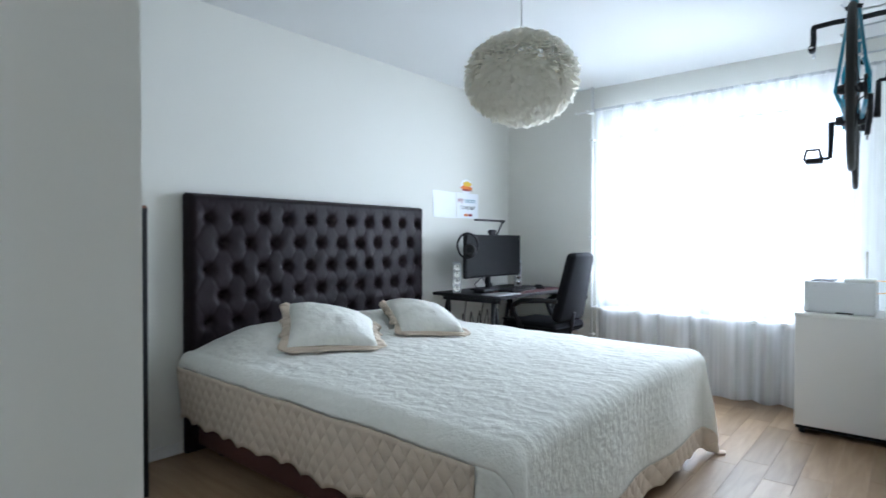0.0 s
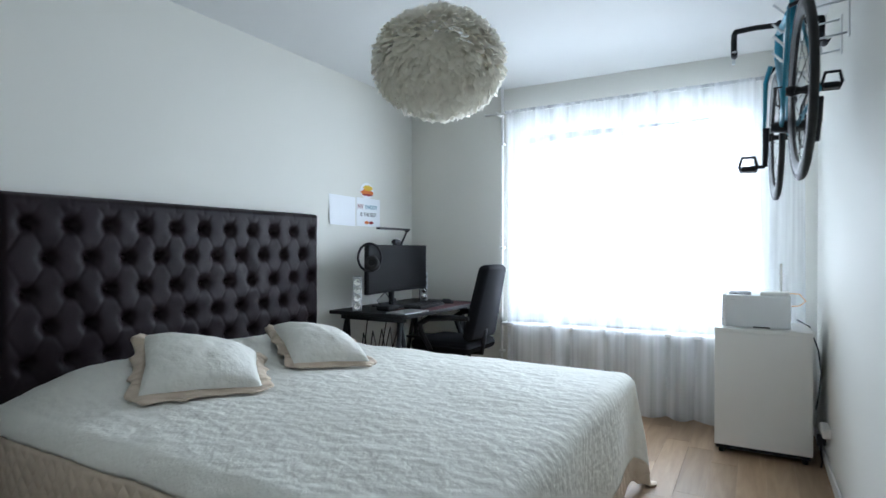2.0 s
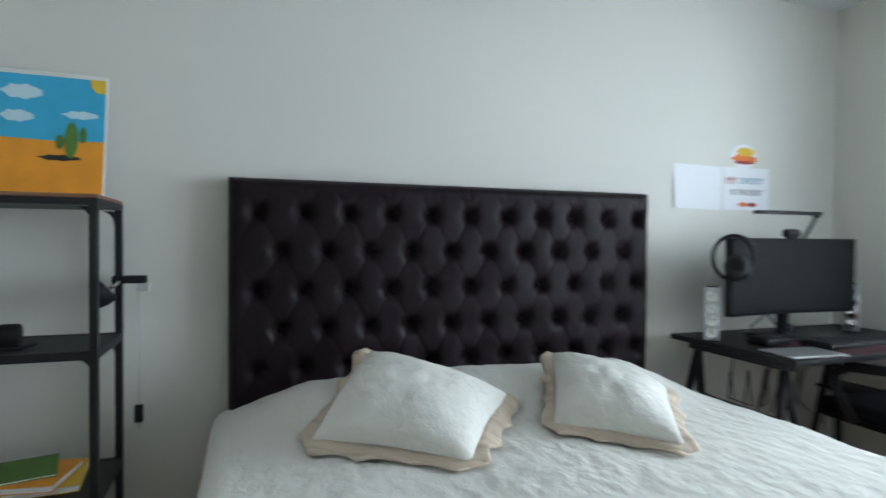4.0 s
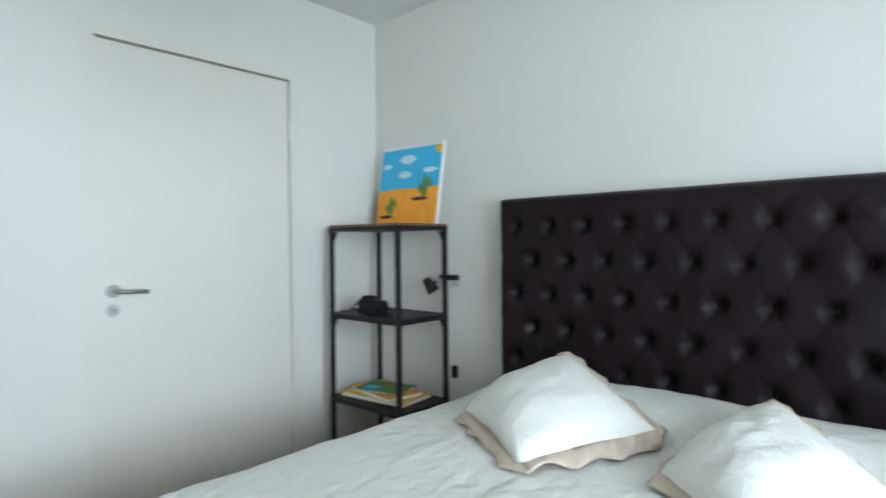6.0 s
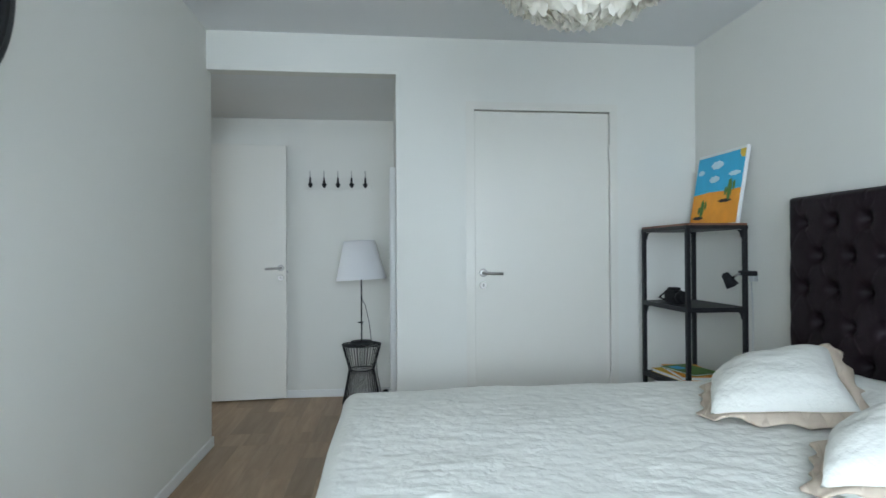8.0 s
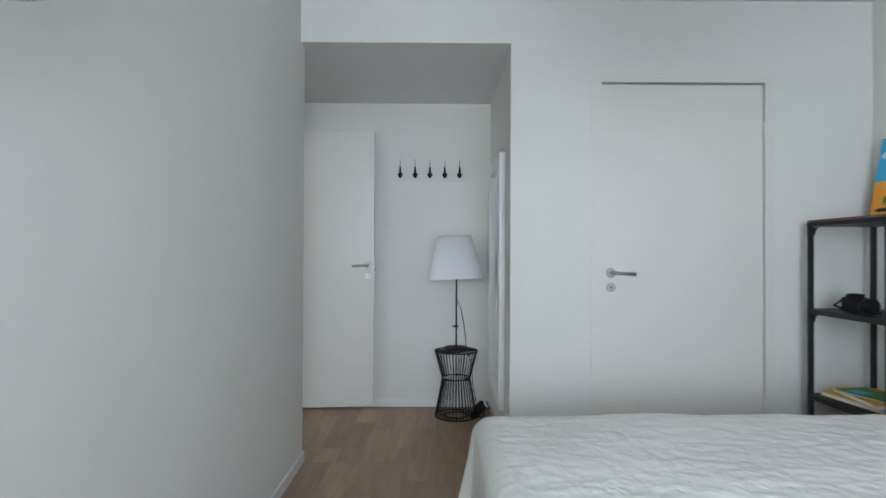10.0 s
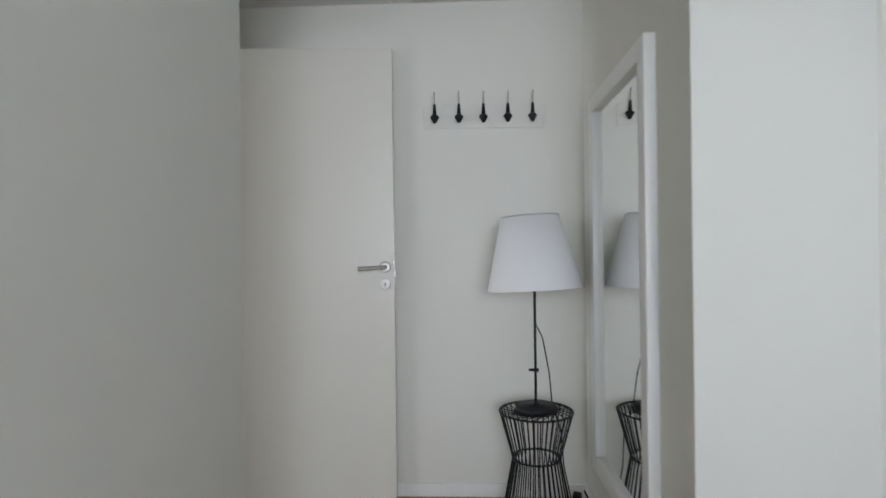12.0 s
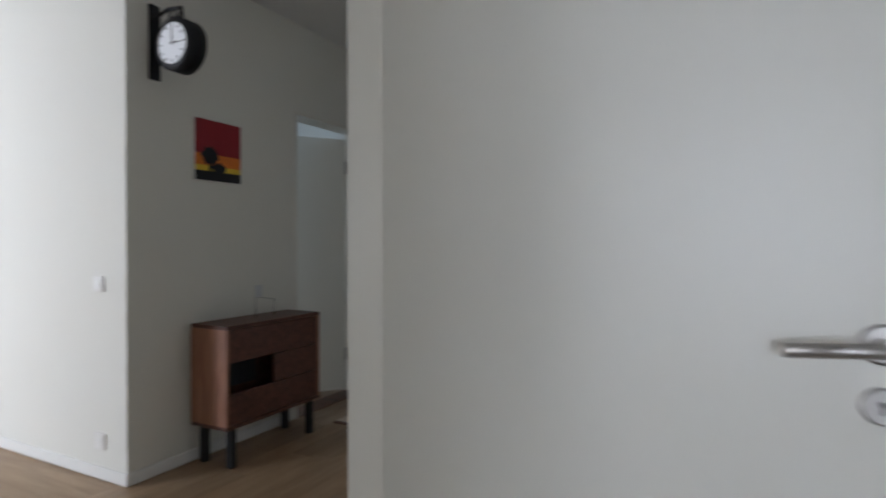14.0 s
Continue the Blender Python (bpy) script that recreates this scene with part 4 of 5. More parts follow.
phones = thing("headphones", "black over-ear headphones hanging on the monitor's corner", "headphones", pose(0.365, 3.05, 1.131, 0, 0, -42))
part("band", tube([(0.0, 0.082 * math.cos(t), 0.098 * math.sin(t)) for t in [2 * math.pi * k / 32 for k in range(32)]], 0.0085, 8, closed=True), BLACKPLASTIC, phones)
for dx, dy, dz, tilt in ((0.02, 0.012, -0.035, 78), (-0.02, 0.03, -0.05, 70)):
    cup = part("ear_cup", merge(bmesh.new(), lathe([(0.03, -0.02), (0.046, -0.016), (0.05, 0.0), (0.046, 0.016), (0.03, 0.022)], 24), pose(dx, dy, dz, 0, tilt, -18)), BLACKPLASTIC, phones)
    part("cushion", merge(bmesh.new(), ring(0, 0, 0, 0.036, 0.013, n=24), pose(dx + 0.02, dy - 0.006, dz, 0, tilt, -18)), RUBBER, cup)
part("hanger", tube([(0.0, 0.02, 0.098), (-0.04, 0.05, 0.09), (-0.08, 0.09, 0.06)], 0.006, 6), BLACKPLASTIC, phones)


def speaker(y, x, label):
    ob = thing("speaker", label, "speaker", pose(x, y, 0.75, 0, 0, -48), "tower speakers on the desk")
    part("cabinet", box(-0.025, 0.02, -0.03, 0.03, 0, 0.25, 0.008), BLACKPLASTIC, ob)
    part("front", box(0.02, 0.03, -0.032, 0.032, 0.005, 0.245, 0.004), ALU, ob)
    for k in range(4):
        d = part("driver", merge(bmesh.new(), lathe([(0.024, 0), (0.026, 0.004), (0.022, 0.006), (0.012, 0.002), (0.008, 0.008), (0.0, 0.009)], 20), pose(0.03, 0, 0.04 + k * 0.056, 0, 90, 0)), CHROME, ob)
    return ob


speaker(3.03, 0.27, "slim speaker with four clear round drivers beside the monitor")
speaker(3.92, 0.275, "slim clear speaker at the far end of the desk")

deskmat = thing("mouse_mat", "large dark red patterned desk mat", "desk mat", Matrix())
part("mat", box(0.44, 0.71, 3.2, 4.0, 0.75, 0.754, 0.001, 1), REDMAT, deskmat)
keyboard = thing("keyboard", "black keyboard on the desk mat", "keyboard", pose(0.545, 3.5, 0.754, 0, 0, 4))
part("base", box(-0.07, 0.07, -0.2, 0.2, 0, 0.02, 0.005), BLACKPLASTIC, keyboard)
key = None
for r in range(5):
    for c in range(14):
        if key is None:
            key = part("key", box(-0.0105, 0.0105, -0.0115, 0.0115, 0.02, 0.028, 0.002, 1), BLACKPLASTIC, keyboard)
            key.location = (-0.05, -0.18, 0)
        else:
            o = new("key", key.data)
            o.parent = keyboard
            o.location = (-0.05 + r * 0.025, -0.18 + c * 0.0275, 0)
mouse = thing("computer_mouse", "black computer mouse on the desk mat", "mouse", pose(0.56, 3.82, 0.754))
bm = bmesh.new()
bmesh.ops.create_uvsphere(bm, u_segments=20, v_segments=12, radius=1)
for v in bm.verts:
    v.co = Vector((v.co.x * 0.058, v.co.y * 0.032, max(v.co.z, 0) * 0.036))
for f in bm.faces:
    f.smooth = True
part("shell", bm, BLACKPLASTIC, mouse)
part("wheel", merge(bmesh.new(), lathe([(0.008, -0.004), (0.008, 0.004)], 12), pose(-0.03, 0, 0.029, 90, 0, 0)), RUBBER, mouse)
sheet = thing("notebook", "thin closed notebook on the desk", "notebook", pose(0.62, 3.16, 0.75, 0, 0, -6))
part("cover", box(-0.09, 0.08, -0.14, 0.13, 0, 0.008, 0.002, 1), ALU, sheet)
box_pc = thing("adapter", "small black device with cables under the monitor", "device", pose(0.42, 3.2, 0.75))
part("body", box(-0.06, 0.05, -0.07, 0.07, 0, 0.035, 0.01), BLACKPLASTIC, box_pc)
part("cable", tube([(-0.06, 0, 0.02), (-0.12, 0.03, 0.06), (-0.1, 0.1, 0.12), (-0.12, 0.2, 0.05), (-0.14, 0.25, 0.01)], 0.004, 6), BLACKPLASTIC, box_pc)

# ---- office chair ----
chair = thing("office_chair", "black padded office chair with armrests at the desk", "chair", pose(0.71, 3.655, 0, 0, 0, -2))


bm = box(-0.25, 0.25, -0.24, 0.24, 0.43, 0.52, 0.045, 4)
part("seat", bm, FABRIC, chair)
bm = box(-0.02, 0.06, -0.21, 0.21, 0.0, 0.56, 0.035, 4)
for v in bm.verts:
    v.co.x += 0.05 * (v.co.z / 0.56 - 0.35) ** 2 - 0.04 * (abs(v.co.y) / 0.225) ** 2
    if v.co.z > 0.4:
        v.co.y *= 1 - 0.35 * ((v.co.z - 0.4) / 0.16) ** 2
part("backrest", merge(bmesh.new(), bm, pose(0.22, 0, 0.53, 0, 11, 0)), FABRIC, chair)
part("back_bar", tube([(0.05, 0, 0.42), (0.24, 0, 0.42), (0.27, 0, 0.6)], 0.02, 8), BLACKPLASTIC, chair)
for s in (-1, 1):
    part("armrest", tube([(0.26, s * 0.24, 0.7), (0.12, s * 0.26, 0.7), (-0.06, s * 0.26, 0.685), (-0.14, s * 0.26, 0.64), (-0.12, s * 0.265, 0.58), (-0.05, s * 0.25, 0.45)], [0.016, 0.02, 0.022, 0.022, 0.02, 0.018], 10), BLACKPLASTIC, chair)
part("gas_lift", lathe([(0.035, 0.1), (0.035, 0.28), (0.022, 0.28), (0.022, 0.43)], 16), BLACKMETAL, chair)
for k in range(5):
    a = 2 * math.pi * k / 5
    leg = part("leg", tube([(0.03 * math.cos(a), 0.03 * math.sin(a), 0.12), (0.3 * math.cos(a), 0.3 * math.sin(a), 0.075)], [0.025, 0.016], 8), BLACKPLASTIC, chair)
    part("castor", merge(bmesh.new(), lathe([(0.024, -0.02), (0.026, 0), (0.024, 0.02)], 14), pose(0.3 * math.cos(a), 0.3 * math.sin(a), 0.027, 90, 0, 30 * k)), BLACKPLASTIC, leg)
part("seat_lever", box(-0.02, 0.2, 0.2, 0.23, 0.415, 0.428, 0.003), ALU, chair)

# ---- cabinet, printer, router ----
cabinet = thing("cabinet", "plain white storage cabinet on black castors", "cabinet", Matrix())
part("body", box(2.512, 3.0, 3.55, 3.98, 0.05, 0.712, 0.002, 1), WHITE, cabinet)
part("top", box(2.509, 3.003, 3.545, 3.985, 0.712, 0.735, 0.002, 1), WHITE, cabinet)
part("bottom_rail", box(2.52, 2.99, 3.555, 3.97, 0.03, 0.05), BLACKPLASTIC, cabinet, "black base under the cabinet")
for x in (2.55, 2.965):
    for y in (3.575, 3.95):
        part("castor", merge(bmesh.new(), lathe([(0.019, -0.014), (0.022, 0), (0.019, 0.014)], 16), pose(x, y, 0.022, 0, 90, 0)), BLACKPLASTIC, cabinet)
part("cable", tube([(2.94, 3.86, 0.77), (3.0, 3.8, 0.74), (3.035, 3.7, 0.62), (3.045, 3.66, 0.5), (3.03, 3.64, 0.36), (3.02, 3.64, 0.3)], 0.004, 6), BLACKPLASTIC, cabinet)
printer = thing("printer", "light grey laser printer on the white cabinet", "printer", Matrix())
bm = box(2.55, 2.9, 3.62, 3.93, 0.736, 0.925, 0.008)
part("body", bm, PRINTER, printer)
part("front_panel", box(2.547, 2.572, 3.613, 3.93, 0.742, 0.928, 0.006), PRINTER, printer)
part("tray_slot", box(2.71, 2.795, 3.612, 3.62, 0.737, 0.744), BLACKPLASTIC, printer)
part("output_tray", box(2.58, 2.7, 3.66, 3.9, 0.923, 0.931, 0.003), BLACKPLASTIC, printer)
part("badge", box(2.595, 2.615, 3.6185, 3.6205, 0.895, 0.9), ALU, printer)
router = thing("router", "white router with an upright aerial on the printer", "router", pose(2.845, 3.69, 0.925))
part("body", box(-0.1, 0.05, -0.05, 0.08, 0, 0.022, 0.006), WHITE, router)
part("aerial", box(-0.0, 0.014, 0.0, 0.012, 0.02, 0.185, 0.004), WHITE, router)
part("pink_lead", tube([(0.05, 0.02, 0.012), (0.1, 0.03, 0.01), (0.13, 0.03, -0.03), (0.1, 0.05, -0.06), (0.04, 0.08, -0.07)], 0.0025, 6), SAND, router)
strip2 = thing("power_strip", "white and black plugs in a wall socket by the floor", "power strip", pose(3.03, 3.52, 0.2))
part("body", box(-0.0, 0.045, -0.1, 0.05, 0, 0.05, 0.006), WHITE, strip2)
part("plug", box(-0.02, 0.02, -0.06, -0.01, -0.05, 0.0, 0.006), BLACKPLASTIC, strip2)
part("lead", tube([(0.0, -0.03, -0.05), (0.0, -0.02, -0.1), (0.01, 0.0, -0.15), (0.005, 0.02, -0.19)], 0.004, 6), BLACKPLASTIC, strip2)

# ---- bicycle ----
bike = thing("bicycle", "blue road bicycle with drop bars hung on wall hooks", "bicycle", Matrix())
GX0, GY0, GX1, GY1, GZ = 2.866, 2.355, 2.815, 3.34, 1.462
WR = 0.326


def along(t, side=0.0):
    return GX0 + (GX1 - GX0) * t + side, GY0 + (GY1 - GY0) * t


def bk(t, z, side=0.0):
    x, y = along(t, side)
    return (x, y, GZ + z)


skew = math.degrees(math.atan2(GX1 - GX0, GY1 - GY0))
for t in (0.0, 1.0):
    x, y = along(t)
    rim = lathe([(WR - 0.062, -0.004), (WR - 0.04, -0.012), (WR - 0.016, -0.011), (WR - 0.016, 0.011), (WR - 0.04, 0.012), (WR - 0.062, 0.004), (WR - 0.062, -0.004)], 64, cap=False)
    wheel = part("wheel", merge(bmesh.new(), rim, pose(0, 0, 0, 0, 90, 0)), BLACKMETAL, bike, "deep black rim")
    wheel.matrix_basis = pose(x, y, GZ + WR, 0, 0, -skew)
    part("tyre", ring(0, 0, 0, WR - 0.006, 0.014, "x", 56, 10), RUBBER, wheel)
    part("hub", merge(bmesh.new(), lathe([(0.016, -0.05), (0.022, -0.03), (0.012, 0), (0.022, 0.03), (0.016, 0.05)], 14), pose(0, 0, 0, 0, 90, 0)), BLACKMETAL, wheel)
    bm = bmesh.new()
    for k in range(20):
        a = 2 * math.pi * k / 20
        tube([((-1) ** k * 0.025, 0.02 * math.cos(a + 1), 0.02 * math.sin(a + 1)), (0, (WR - 0.06) * math.cos(a), (WR - 0.06) * math.sin(a))], 0.0012, 4, bm=bm)
    part("spokes", bm, BLACKMETAL, wheel)
BB, SEAT, HEAD, HEADB = (0.41, 0.27), (0.26, 0.78), (0.86, 0.83), (0.89, 0.7)
for name, a, b, r in (("seat_tube", BB, SEAT, 0.015), ("top_tube", (0.27, 0.75), HEAD, 0.014), ("down_tube", BB, HEADB, 0.018), ("head_tube", HEAD, HEADB, 0.02)):
    part(name, tube([bk(*a), bk(*b)], r, 12), BLUE, bike, "glossy blue frame tube")
for s in (-0.055, 0.055):
    part("chain_stay", tube([bk(*BB, s * 0.5), bk(0.0, WR, s)], 0.009, 8), BLUE, bike)
    part("seat_stay", tube([bk(0.265, 0.74, s * 0.3), bk(0.0, WR, s)], 0.007, 8), BLUE, bike)
    part("fork", tube([bk(0.9, 0.68, s * 0.6), bk(0.92, 0.6, s), bk(1.0, WR, s)], [0.013, 0.012, 0.008], 8), BLUE, bike)
part("seat_post", tube([bk(*SEAT), bk(0.235, 0.92)], 0.0135, 10), BLACKMETAL, bike)
bm = box(-0.07, 0.07, -0.14, 0.14, -0.02, 0.02, 0.018, 3)
for v in bm.verts:
    if v.co.y > 0:
        v.co.x *= 1 - 0.75 * v.co.y / 0.14
x, y = along(0.23)
part("saddle", merge(bmesh.new(), bm, pose(x, y, GZ + 0.94, 0, 0, -skew)), BLACKPLASTIC, bike)
part("stem", tube([bk(0.85, 0.88), bk(0.94, 0.9)], 0.014, 8), BLACKMETAL, bike)
part("handlebar", tube([bk(0.94, 0.9, -0.19), bk(0.94, 0.905, -0.1), bk(0.94, 0.9, 0), bk(0.94, 0.905, 0.1), bk(0.94, 0.9, 0.19)], 0.014, 10), BLACKPLASTIC, bike)
for s in (-0.2, 0.2):
    part("drop", tube([bk(0.94, 0.9, s * 0.95), bk(0.99, 0.9, s), bk(1.02, 0.86, s), bk(1.0, 0.79, s), bk(0.93, 0.765, s), bk(0.84, 0.76, s)], 0.015, 10), BLACKPLASTIC, bike)
    part("brake_lever", tube([bk(1.02, 0.9, s), bk(1.07, 0.9, s), bk(1.08, 0.86, s), bk(1.05, 0.76, s)], 0.009, 8), ALU, bike)
    part("bar_plug", merge(bmesh.new(), lathe([(0.0, 0.008), (0.016, 0.0), (0.0, -0.008)], 10), Matrix.Translation(bk(0.835, 0.76, s))), CHROME, bike)
crank = part("chainring", merge(bmesh.new(), ring(0, 0, 0, 0.095, 0.004, "x", 36, 6), pose(*bk(*BB, 0.05), 0, 0, -skew)), BLACKMETAL, bike)
part("spider", merge(bmesh.new(), lathe([(0.02, -0.07), (0.03, 0.0), (0.02, 0.07)], 14), pose(*bk(*BB), 0, 90, -skew)), BLACKMETAL, bike)
for s, up in ((-0.085, -1), (0.085, 1)):
    arm = part("crank_arm", tube([bk(BB[0], BB[1], s), bk(BB[0] + 0.01, BB[1] + up * 0.168, s * 1.05)], [0.014, 0.01], 8), BLACKMETAL, bike)
    p0 = Vector(bk(BB[0] + 0.01, BB[1] + up * 0.168, s * 1.05))
    d = -1 if s < 0 else 1
    bm = tube([p0, p0 + Vector((d * 0.05, 0, 0))], 0.008, 8)
    merge(bm, box(-0.028, 0.028, -0.022, 0.022, -0.012, 0.012, 0.005), Matrix.Translation(p0 + Vector((d * 0.065, 0, -0.008))))
    tube([p0 + Vector((d * 0.03, -0.03, 0.0)), p0 + Vector((d * 0.04, -0.04, 0.04)), p0 + Vector((d * 0.09, -0.04, 0.04)), p0 + Vector((d * 0.1, -0.03, 0.0)), p0 + Vector((d * 0.095, 0.03, -0.015)), p0 + Vector((d * 0.035, 0.03, -0.015))], 0.007, 8, bm=bm, closed=True)
    part("pedal", bm, BLACKPLASTIC, arm)
bm = ring(*bk(0.0, WR, 0.045), 0.045, 0.006, "x", 24, 6)
part("cassette", bm, BLACKMETAL, bike)
bm = tube([bk(0.0, WR - 0.03, 0.06), bk(0.03, WR - 0.1, 0.06), bk(0.02, WR - 0.19, 0.05)], 0.01, 8)
part("rear_derailleur", bm, BLACKMETAL, bike)
part("chain", tube([bk(BB[0], BB[1] + 0.095, 0.05), bk(0.0, WR + 0.045, 0.045)], 0.004, 6), BLACKMETAL, bike)
part("bottle_cage", tube([bk(0.5, 0.36, 0.0), bk(0.52, 0.4, 0.04), bk(0.62, 0.5, 0.04), bk(0.64, 0.5, -0.04), bk(0.54, 0.4, -0.04), bk(0.5, 0.36, 0.0)], 0.004, 6), BLACKMETAL, bike)
for t in (0.97, 0.12):
    part("brake", tube([bk(t, 0.66 if t > 0.5 else 0.69, -0.03), bk(t, 0.7, 0.0), bk(t, 0.66 if t > 0.5 else 0.69, 0.03)], 0.009, 6), BLACKMETAL, bike)

hanger = thing("bike_rack", "folding steel wall rack holding the bicycle's top tube", "bike rack", Matrix())
hy = 2.93
for y in (hy - 0.12, hy + 0.12):
    part("wall_plate", box(W - 0.006, W, y - 0.012, y + 0.012, GZ + 0.64, GZ + 0.82, 0.002, 1), TRIM, hanger)
    for z in (0.66, 0.8):
        part("prong", tube([(W - 0.01, y, GZ + z), (W - 0.12, y, GZ + z - 0.012), (W - 0.24, y, GZ + z - 0.016), (W - 0.28, y, GZ + z + 0.03)], [0.005, 0.005, 0.007, 0.006], 8), ALU, hanger)

# ---- papers on the wall ----


def writing(parent, text, y, z, size, mat, tilt=0):
    c = bpy.data.curves.new("lettering", "FONT")
    c.body, c.size, c.extrude, c.align_x = text, size, 0.0004, "CENTER"
    c.materials.append(mat)
    c.bevel_depth = 0.0002
    ob = new("lettering", c)
    ob.parent = parent
    ob.matrix_basis = pose(0.0022, y, z, 90, 0, 90 + tilt)
    return ob


plain = thing("drawing", "blank white sheet of paper taped to the wall", "paper", pose(0.0, 3.04, 1.372))
part("sheet", grid_surface(8, 8, lambda u, v: Vector((0.002 + 0.01 * (1 - v) * (1 - u) ** 2, u * 0.31, v * 0.225 - 0.006 * u))), PAPER, plain)
letter = thing("child_letter", "white sheet with coloured child's lettering taped to the wall", "paper", pose(0.0, 3.365, 1.37))
part("sheet", box(0.0, 0.0018, 0.0, 0.31, 0.0, 0.225), PAPER, letter)
writing(letter, "MY", 0.05, 0.135, 0.055, RED)
writing(letter, "DADDY", 0.19, 0.14, 0.046, BLUE)
writing(letter, "IS THE BEST", 0.155, 0.08, 0.042, INK)
patch("doodle", blob(0.13, 0.03, 0.03, 0.012), ORANGE, letter, 0.0025)
patch("doodle", blob(0.19, 0.03, 0.03, 0.012), RED, letter, 0.0025)
badge = thing("paper_badge", "cut-out paper shape coloured orange and yellow on the wall", "paper", pose(0.0, 3.5, 1.655))
part("sheet", merge(bmesh.new(), lathe([(0.085, 0), (0.085, 0.0015)], 24), pose(0, 0, 0, 0, 90, 0)), PAPER, badge)
badge.scale = (1, 1, 0.75)
patch("orange_band", blob(0.0, -0.02, 0.08, 0.035), ORANGE, badge, 0.0025)
patch("yellow_top", blob(0.01, 0.03, 0.06, 0.03), YELLOW, badge, 0.0032)
patch("red_line", blob(0.0, -0.045, 0.07, 0.012), RED, badge, 0.004)

# ---- hall ----
side = thing("sideboard", "walnut sideboard with an open niche on dark legs", "sideboard", Matrix())
sx0, sx1, sy0, sy1, sz0, sz1 = 5.33, 5.6, -3.06, -2.325, 0.21, 0.757
part("top", box(sx0, sx1, sy0, sy1, sz1 - 0.02, sz1, 0.002, 1), WALNUT, side)
part("bottom", box(sx0, sx1, sy0, sy1, sz0, sz0 + 0.02, 0.002, 1), WALNUT, side)
LIGHTWOOD = wood("sideboard_end", (0.2, 0.08, 0.045), (0.42, 0.2, 0.12), (30, 30, 4), 0.45)
for y in (sy0, sy1 - 0.02):
    part("side_panel", box(sx0 + 0.002, sx1, y, y + 0.02, sz0 + 0.02, sz1 - 0.02), LIGHTWOOD, side, "light brown end panel")
part("back_panel", box(sx1 - 0.01, sx1, sy0 + 0.02, sy1 - 0.02, sz0 + 0.02, sz1 - 0.02), WALNUT, side)
part("drawer_front", box(sx0 + 0.004, sx0 + 0.024, sy0 + 0.022, sy1 - 0.022, 0.56, sz1 - 0.023, 0.002, 1), WALNUT, side)
part("lower_front", box(sx0 + 0.004, sx0 + 0.024, sy0 + 0.022, sy1 - 0.022, sz0 + 0.023, 0.395, 0.002, 1), WALNUT, side)
part("door_front", box(sx0 + 0.004, sx0 + 0.024, sy0 + 0.022, -2.67, 0.398, 0.557, 0.002, 1), WALNUT, side)
part("niche_back", box(sx0 + 0.15, sx0 + 0.16, -2.67, sy1 - 0.02, 0.395, 0.56), INK, side)
for y in (sy0 + 0.06, sy1 - 0.06):
    for x in (sx0 + 0.035, sx1 - 0.035):
        part("leg", box(x - 0.02, x + 0.02, y - 0.02, y + 0.02, 0, sz0, 0.003, 1), INK, side)
tray = thing("glass_ornament", "thin clear glass holder standing on the sideboard", "ornament", pose(5.46, -2.72, 0.757))
part("stand", tube([(0, -0.08, 0.004), (0, -0.08, 0.1), (0, 0.07, 0.12), (0, 0.07, 0.004)], 0.004, 6), CLEAR, tray)
part("card", box(-0.003, 0.003, 0.02, 0.07, 0.12, 0.19), ALU, tray)

sunset = canvas("painting", 0.322, 0.342, 0.02, Matrix.Translation((HX - 0.021, -2.364, 1.54)) @ pose(0, 0, 0, 0, 0, 180), "small sunset painting with a dark tree on red sky")
patch("ground", [(0.002, 0.002), (0.32, 0.002), (0.32, 0.055), (0.002, 0.055)], INK, sunset, 0.002)
patch("yellow_band", [(0.002, 0.055), (0.32, 0.055), (0.32, 0.085), (0.002, 0.085)], YELLOW, sunset, 0.002)
patch("orange_band", [(0.002, 0.085), (0.32, 0.085), (0.32, 0.15), (0.002, 0.15)], ORANGE, sunset, 0.002)
patch("red_band", [(0.002, 0.15), (0.32, 0.15), (0.32, 0.34), (0.002, 0.34)], RED, sunset, 0.002)
patch("tree_crown", blob(0.1, 0.14, 0.055, 0.05), INK, sunset, 0.004)
patch("tree_trunk", [(0.09, 0.05), (0.11, 0.05), (0.108, 0.14), (0.093, 0.14)], INK, sunset, 0.004)
patch("bush", blob(0.16, 0.075, 0.05, 0.03), INK, sunset, 0.004)

clock = thing("wall_clock", "black double-faced station clock on a wall bracket", "clock", Matrix.Translation((HX - 0.21, -2.14, 2.16)) @ pose(0, 0, 0, 0, 0, 0))
drum = part("drum", merge(bmesh.new(), lathe([(0.1, -0.05), (0.13, -0.045), (0.13, 0.045), (0.1, 0.05)], 40), pose(0, 0, 0, 90, 0, 0)), BLACKMETAL, clock)
for s in (-1, 1):
    part("dial", merge(bmesh.new(), lathe([(0.1, 0.0), (0.1, 0.003)], 36), pose(0, s * 0.049, 0, -90 * s, 0, 0)), PAPER, drum)
    bm = box(-0.003, 0.003, -0.001, 0.001, -0.01, 0.075)
    box(-0.05, 0.01, -0.001, 0.001, -0.003, 0.003, bm=bm)
    part("pointer", merge(bmesh.new(), bm, Matrix.Translation((0, s * 0.0535, 0))), INK, drum)
    for k in range(12):
        part("hour_mark", merge(bmesh.new(), box(-0.003, 0.003, -0.0008, 0.0008, 0.078, 0.094), pose(0, s * 0.053, 0, 0, 30 * k, 0)), INK, drum)
part("bracket", tube([(0, 0, 0.13), (0.0, 0, 0.19), (0.1, 0, 0.2), (0.2, 0, 0.17)], 0.01, 8), BLACKMETAL, clock)
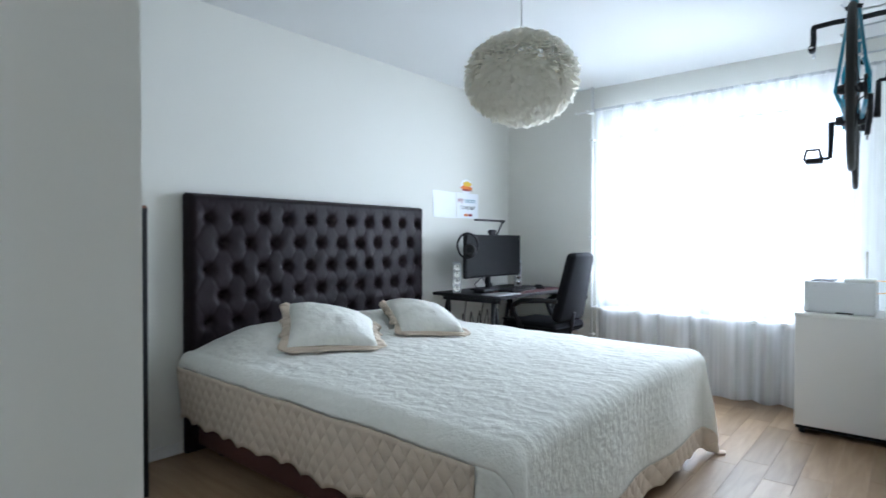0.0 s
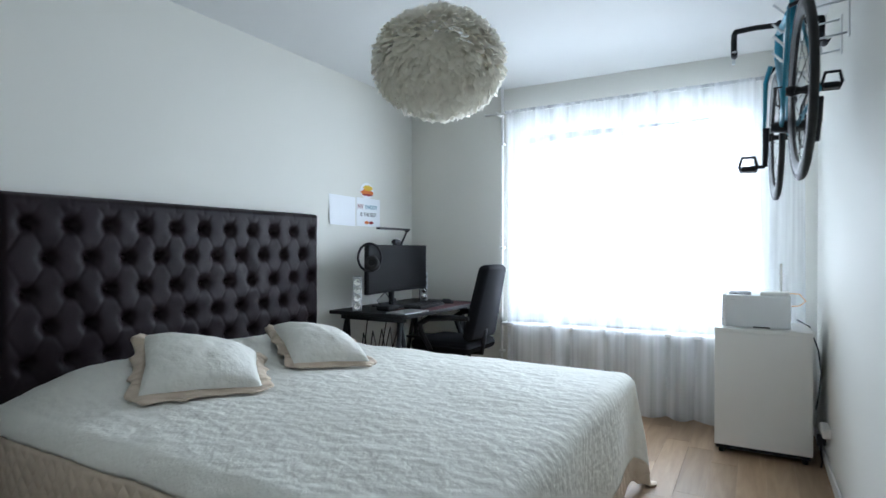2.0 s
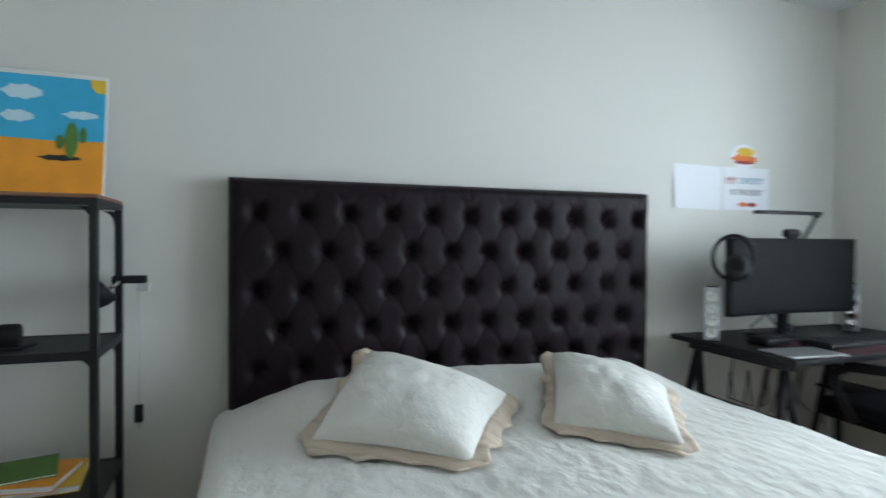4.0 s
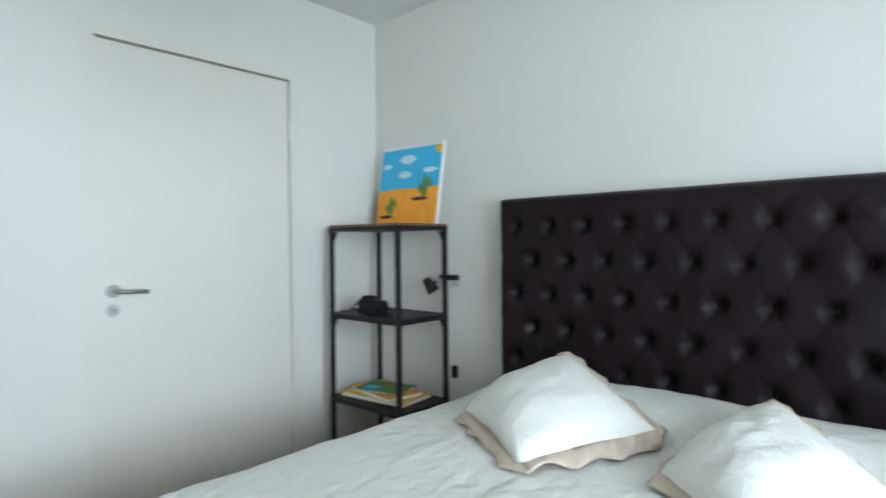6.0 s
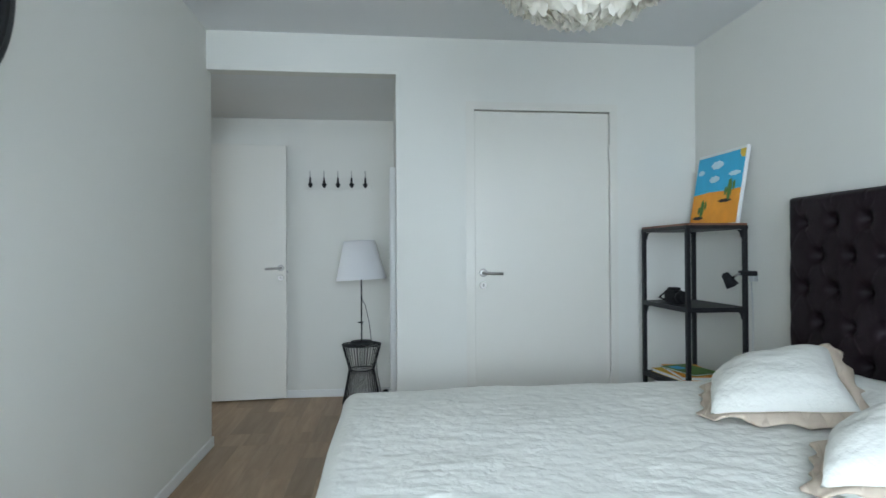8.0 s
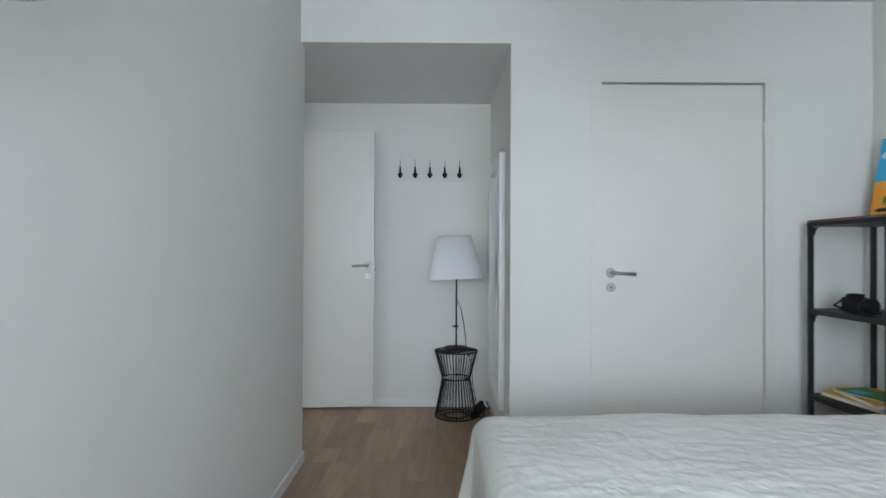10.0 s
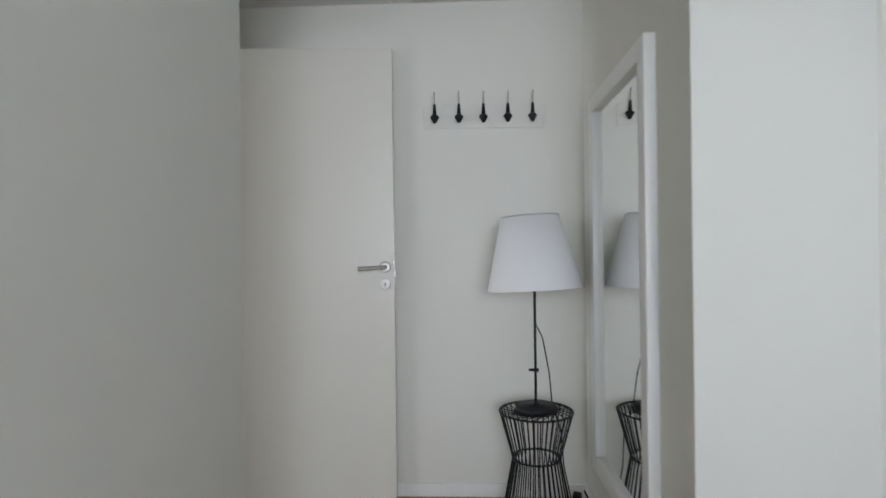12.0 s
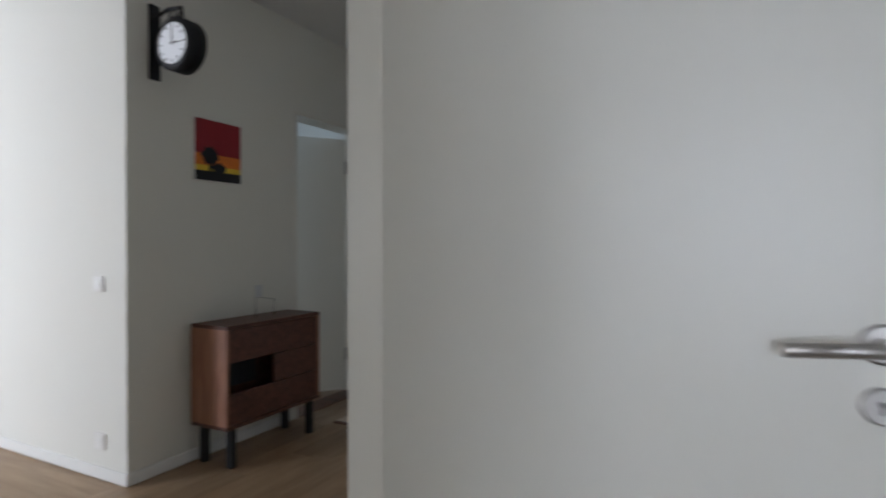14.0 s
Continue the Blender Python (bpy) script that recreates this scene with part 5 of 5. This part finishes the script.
part("scroll", ring(0.06, 0, 0.165, 0.025, 0.006, "y", 20, 6), BLACKMETAL, clock)
part("wall_mount", box(0.195, 0.21, -0.03, 0.03, -0.14, 0.24, 0.004), BLACKMETAL, clock)

sw = thing("light_switch", "white light switch near the wall corner", "switch", pose(5.85, HY, 0.985, 0, 0, 90))
part("plate", box(0, 0.009, -0.04, 0.04, -0.04, 0.04, 0.003), WHITE, sw)
part("rocker", box(0.009, 0.014, -0.026, 0.026, -0.026, 0.026, 0.002, 1), TRIM, sw)
socket("wall_socket", "white wall socket low on the lit wall", pose(5.845, HY, 0.19, 0, 0, 90))
frame_dark = thing("wall_picture", "dark framed picture on the lit living room wall", "picture", pose(6.93, HY, 0.66))
part("frame", box(0.0, 0.5, 0, 0.02, 0, 0.65, 0.003, 1), BLACKMETAL, frame_dark)
part("picture", box(0.03, 0.47, 0.02, 0.022, 0.03, 0.62), ALU, frame_dark)

fardoor = tagged(thing("door_3", "white door standing ajar in the far hall doorway", "door", pose(HX + 0.15, -3.93, 0, 0, 0, 52)), kind="structure")
part("leaf", box(0.0, 0.74, -0.04, 0.0, 0.012, 2.03, 0.002, 1), DOORPAINT, fardoor)
for z in (0.25, 1.75):
    part("hinge", lathe([(0.01, 0), (0.01, 0.1)], 10), STEEL, fardoor).location = (0.0, 0.006, z)
lever(fardoor, 0.69, 0.0, 1.05, -1, 1)
bm = box(HX - 0.004, HX + 0.154, -3.19, -3.17, 0, 2.085)
box(HX - 0.004, HX + 0.154, -3.96, -3.925, 0, 2.085, bm=bm)
box(HX - 0.004, HX + 0.154, -3.925, -3.19, 2.065, 2.085, bm=bm)
structure("door_frame_far", bm, DOORPAINT, "white frame of the far hall doorway", "door frame")
bm = box(HX - 0.015, HX - 0.004, -4.01, -3.945, 0, 2.1, 0.002, 1)
structure("trim_2", bm, TRIM, "white architrave of the far doorway", "trim")
structure("threshold", box(HX - 0.01, HX + 0.16, -3.925, -3.19, -0.004, 0.005, 0.002, 1), WALNUT, "dark wooden door threshold", "threshold")
rug = thing("rug", "flat pale rug with a dark edge in the hall", "rug", pose(4.95, -3.75, 0, 0, 0, 0))
part("field", box(-0.4, 0.4, -0.6, 0.5, 0.0005, 0.008, 0.002, 1), BEIGE, rug)
part("edge", box(-0.43, -0.4, -0.63, 0.53, 0.0005, 0.009), WALNUT, rug)
part("edge", box(-0.4, 0.4, 0.5, 0.53, 0.0005, 0.009), WALNUT, rug)

win2 = tagged(thing("window_2", "living room window out of the walk's sight", "window", Matrix()), kind="structure")
for a in ((8.0, 8.06, 0.65, 2.15), (9.07, 9.13, 0.65, 2.15), (10.14, 10.2, 0.65, 2.15)):
    part("window_frame", box(a[0], a[1], 2.18, 2.25, a[2], a[3]), TRIM, win2)

# ---- floor boards ----
rnd = random.Random(11)
BOARD_W = 0.135
floor_ob = bpy.data.objects["floor"]
boards = {}
for x0, x1, y0, y1 in ((2.1, W, -0.09, N), (PX, JX, PY, -0.09), (3.6, 5.7, -4.2, -0.09)):
    nx = int((x1 - x0) / BOARD_W + 0.999)
    for i in range(nx):
        xa = x0 + i * BOARD_W
        xb = min(xa + BOARD_W, x1)
        if xb - xa < 0.01:
            continue
        y = y0
        first_len = rnd.choice((0.25, 0.4, 0.55))
        while y < y1 - 0.004:
            ln = first_len or rnd.choice((0.5, 0.7, 0.9, 1.1))
            first_len = 0
            ye = min(y + ln, y1)
            if y1 - ye < 0.12:
                ye = y1
            key_ = (round(xb - xa, 3), round(ye - y, 3))
            if key_ not in boards:
                b = box(-key_[1] / 2 + 0.0005, key_[1] / 2 - 0.0005, -key_[0] / 2 + 0.0004, key_[0] / 2 - 0.0004, -0.0035, 0.0, 0.0008, 1)
                me = bpy.data.meshes.new("floor_board")
                b.to_mesh(me)
                b.free()
                me.materials.append(OAK)
                boards[key_] = me
            o = new("floor_board", boards[key_])
            o.parent = floor_ob
            o.matrix_basis = pose((xa + xb) / 2, (y + ye) / 2, 0.0, 0, 0, 90)
            y = ye
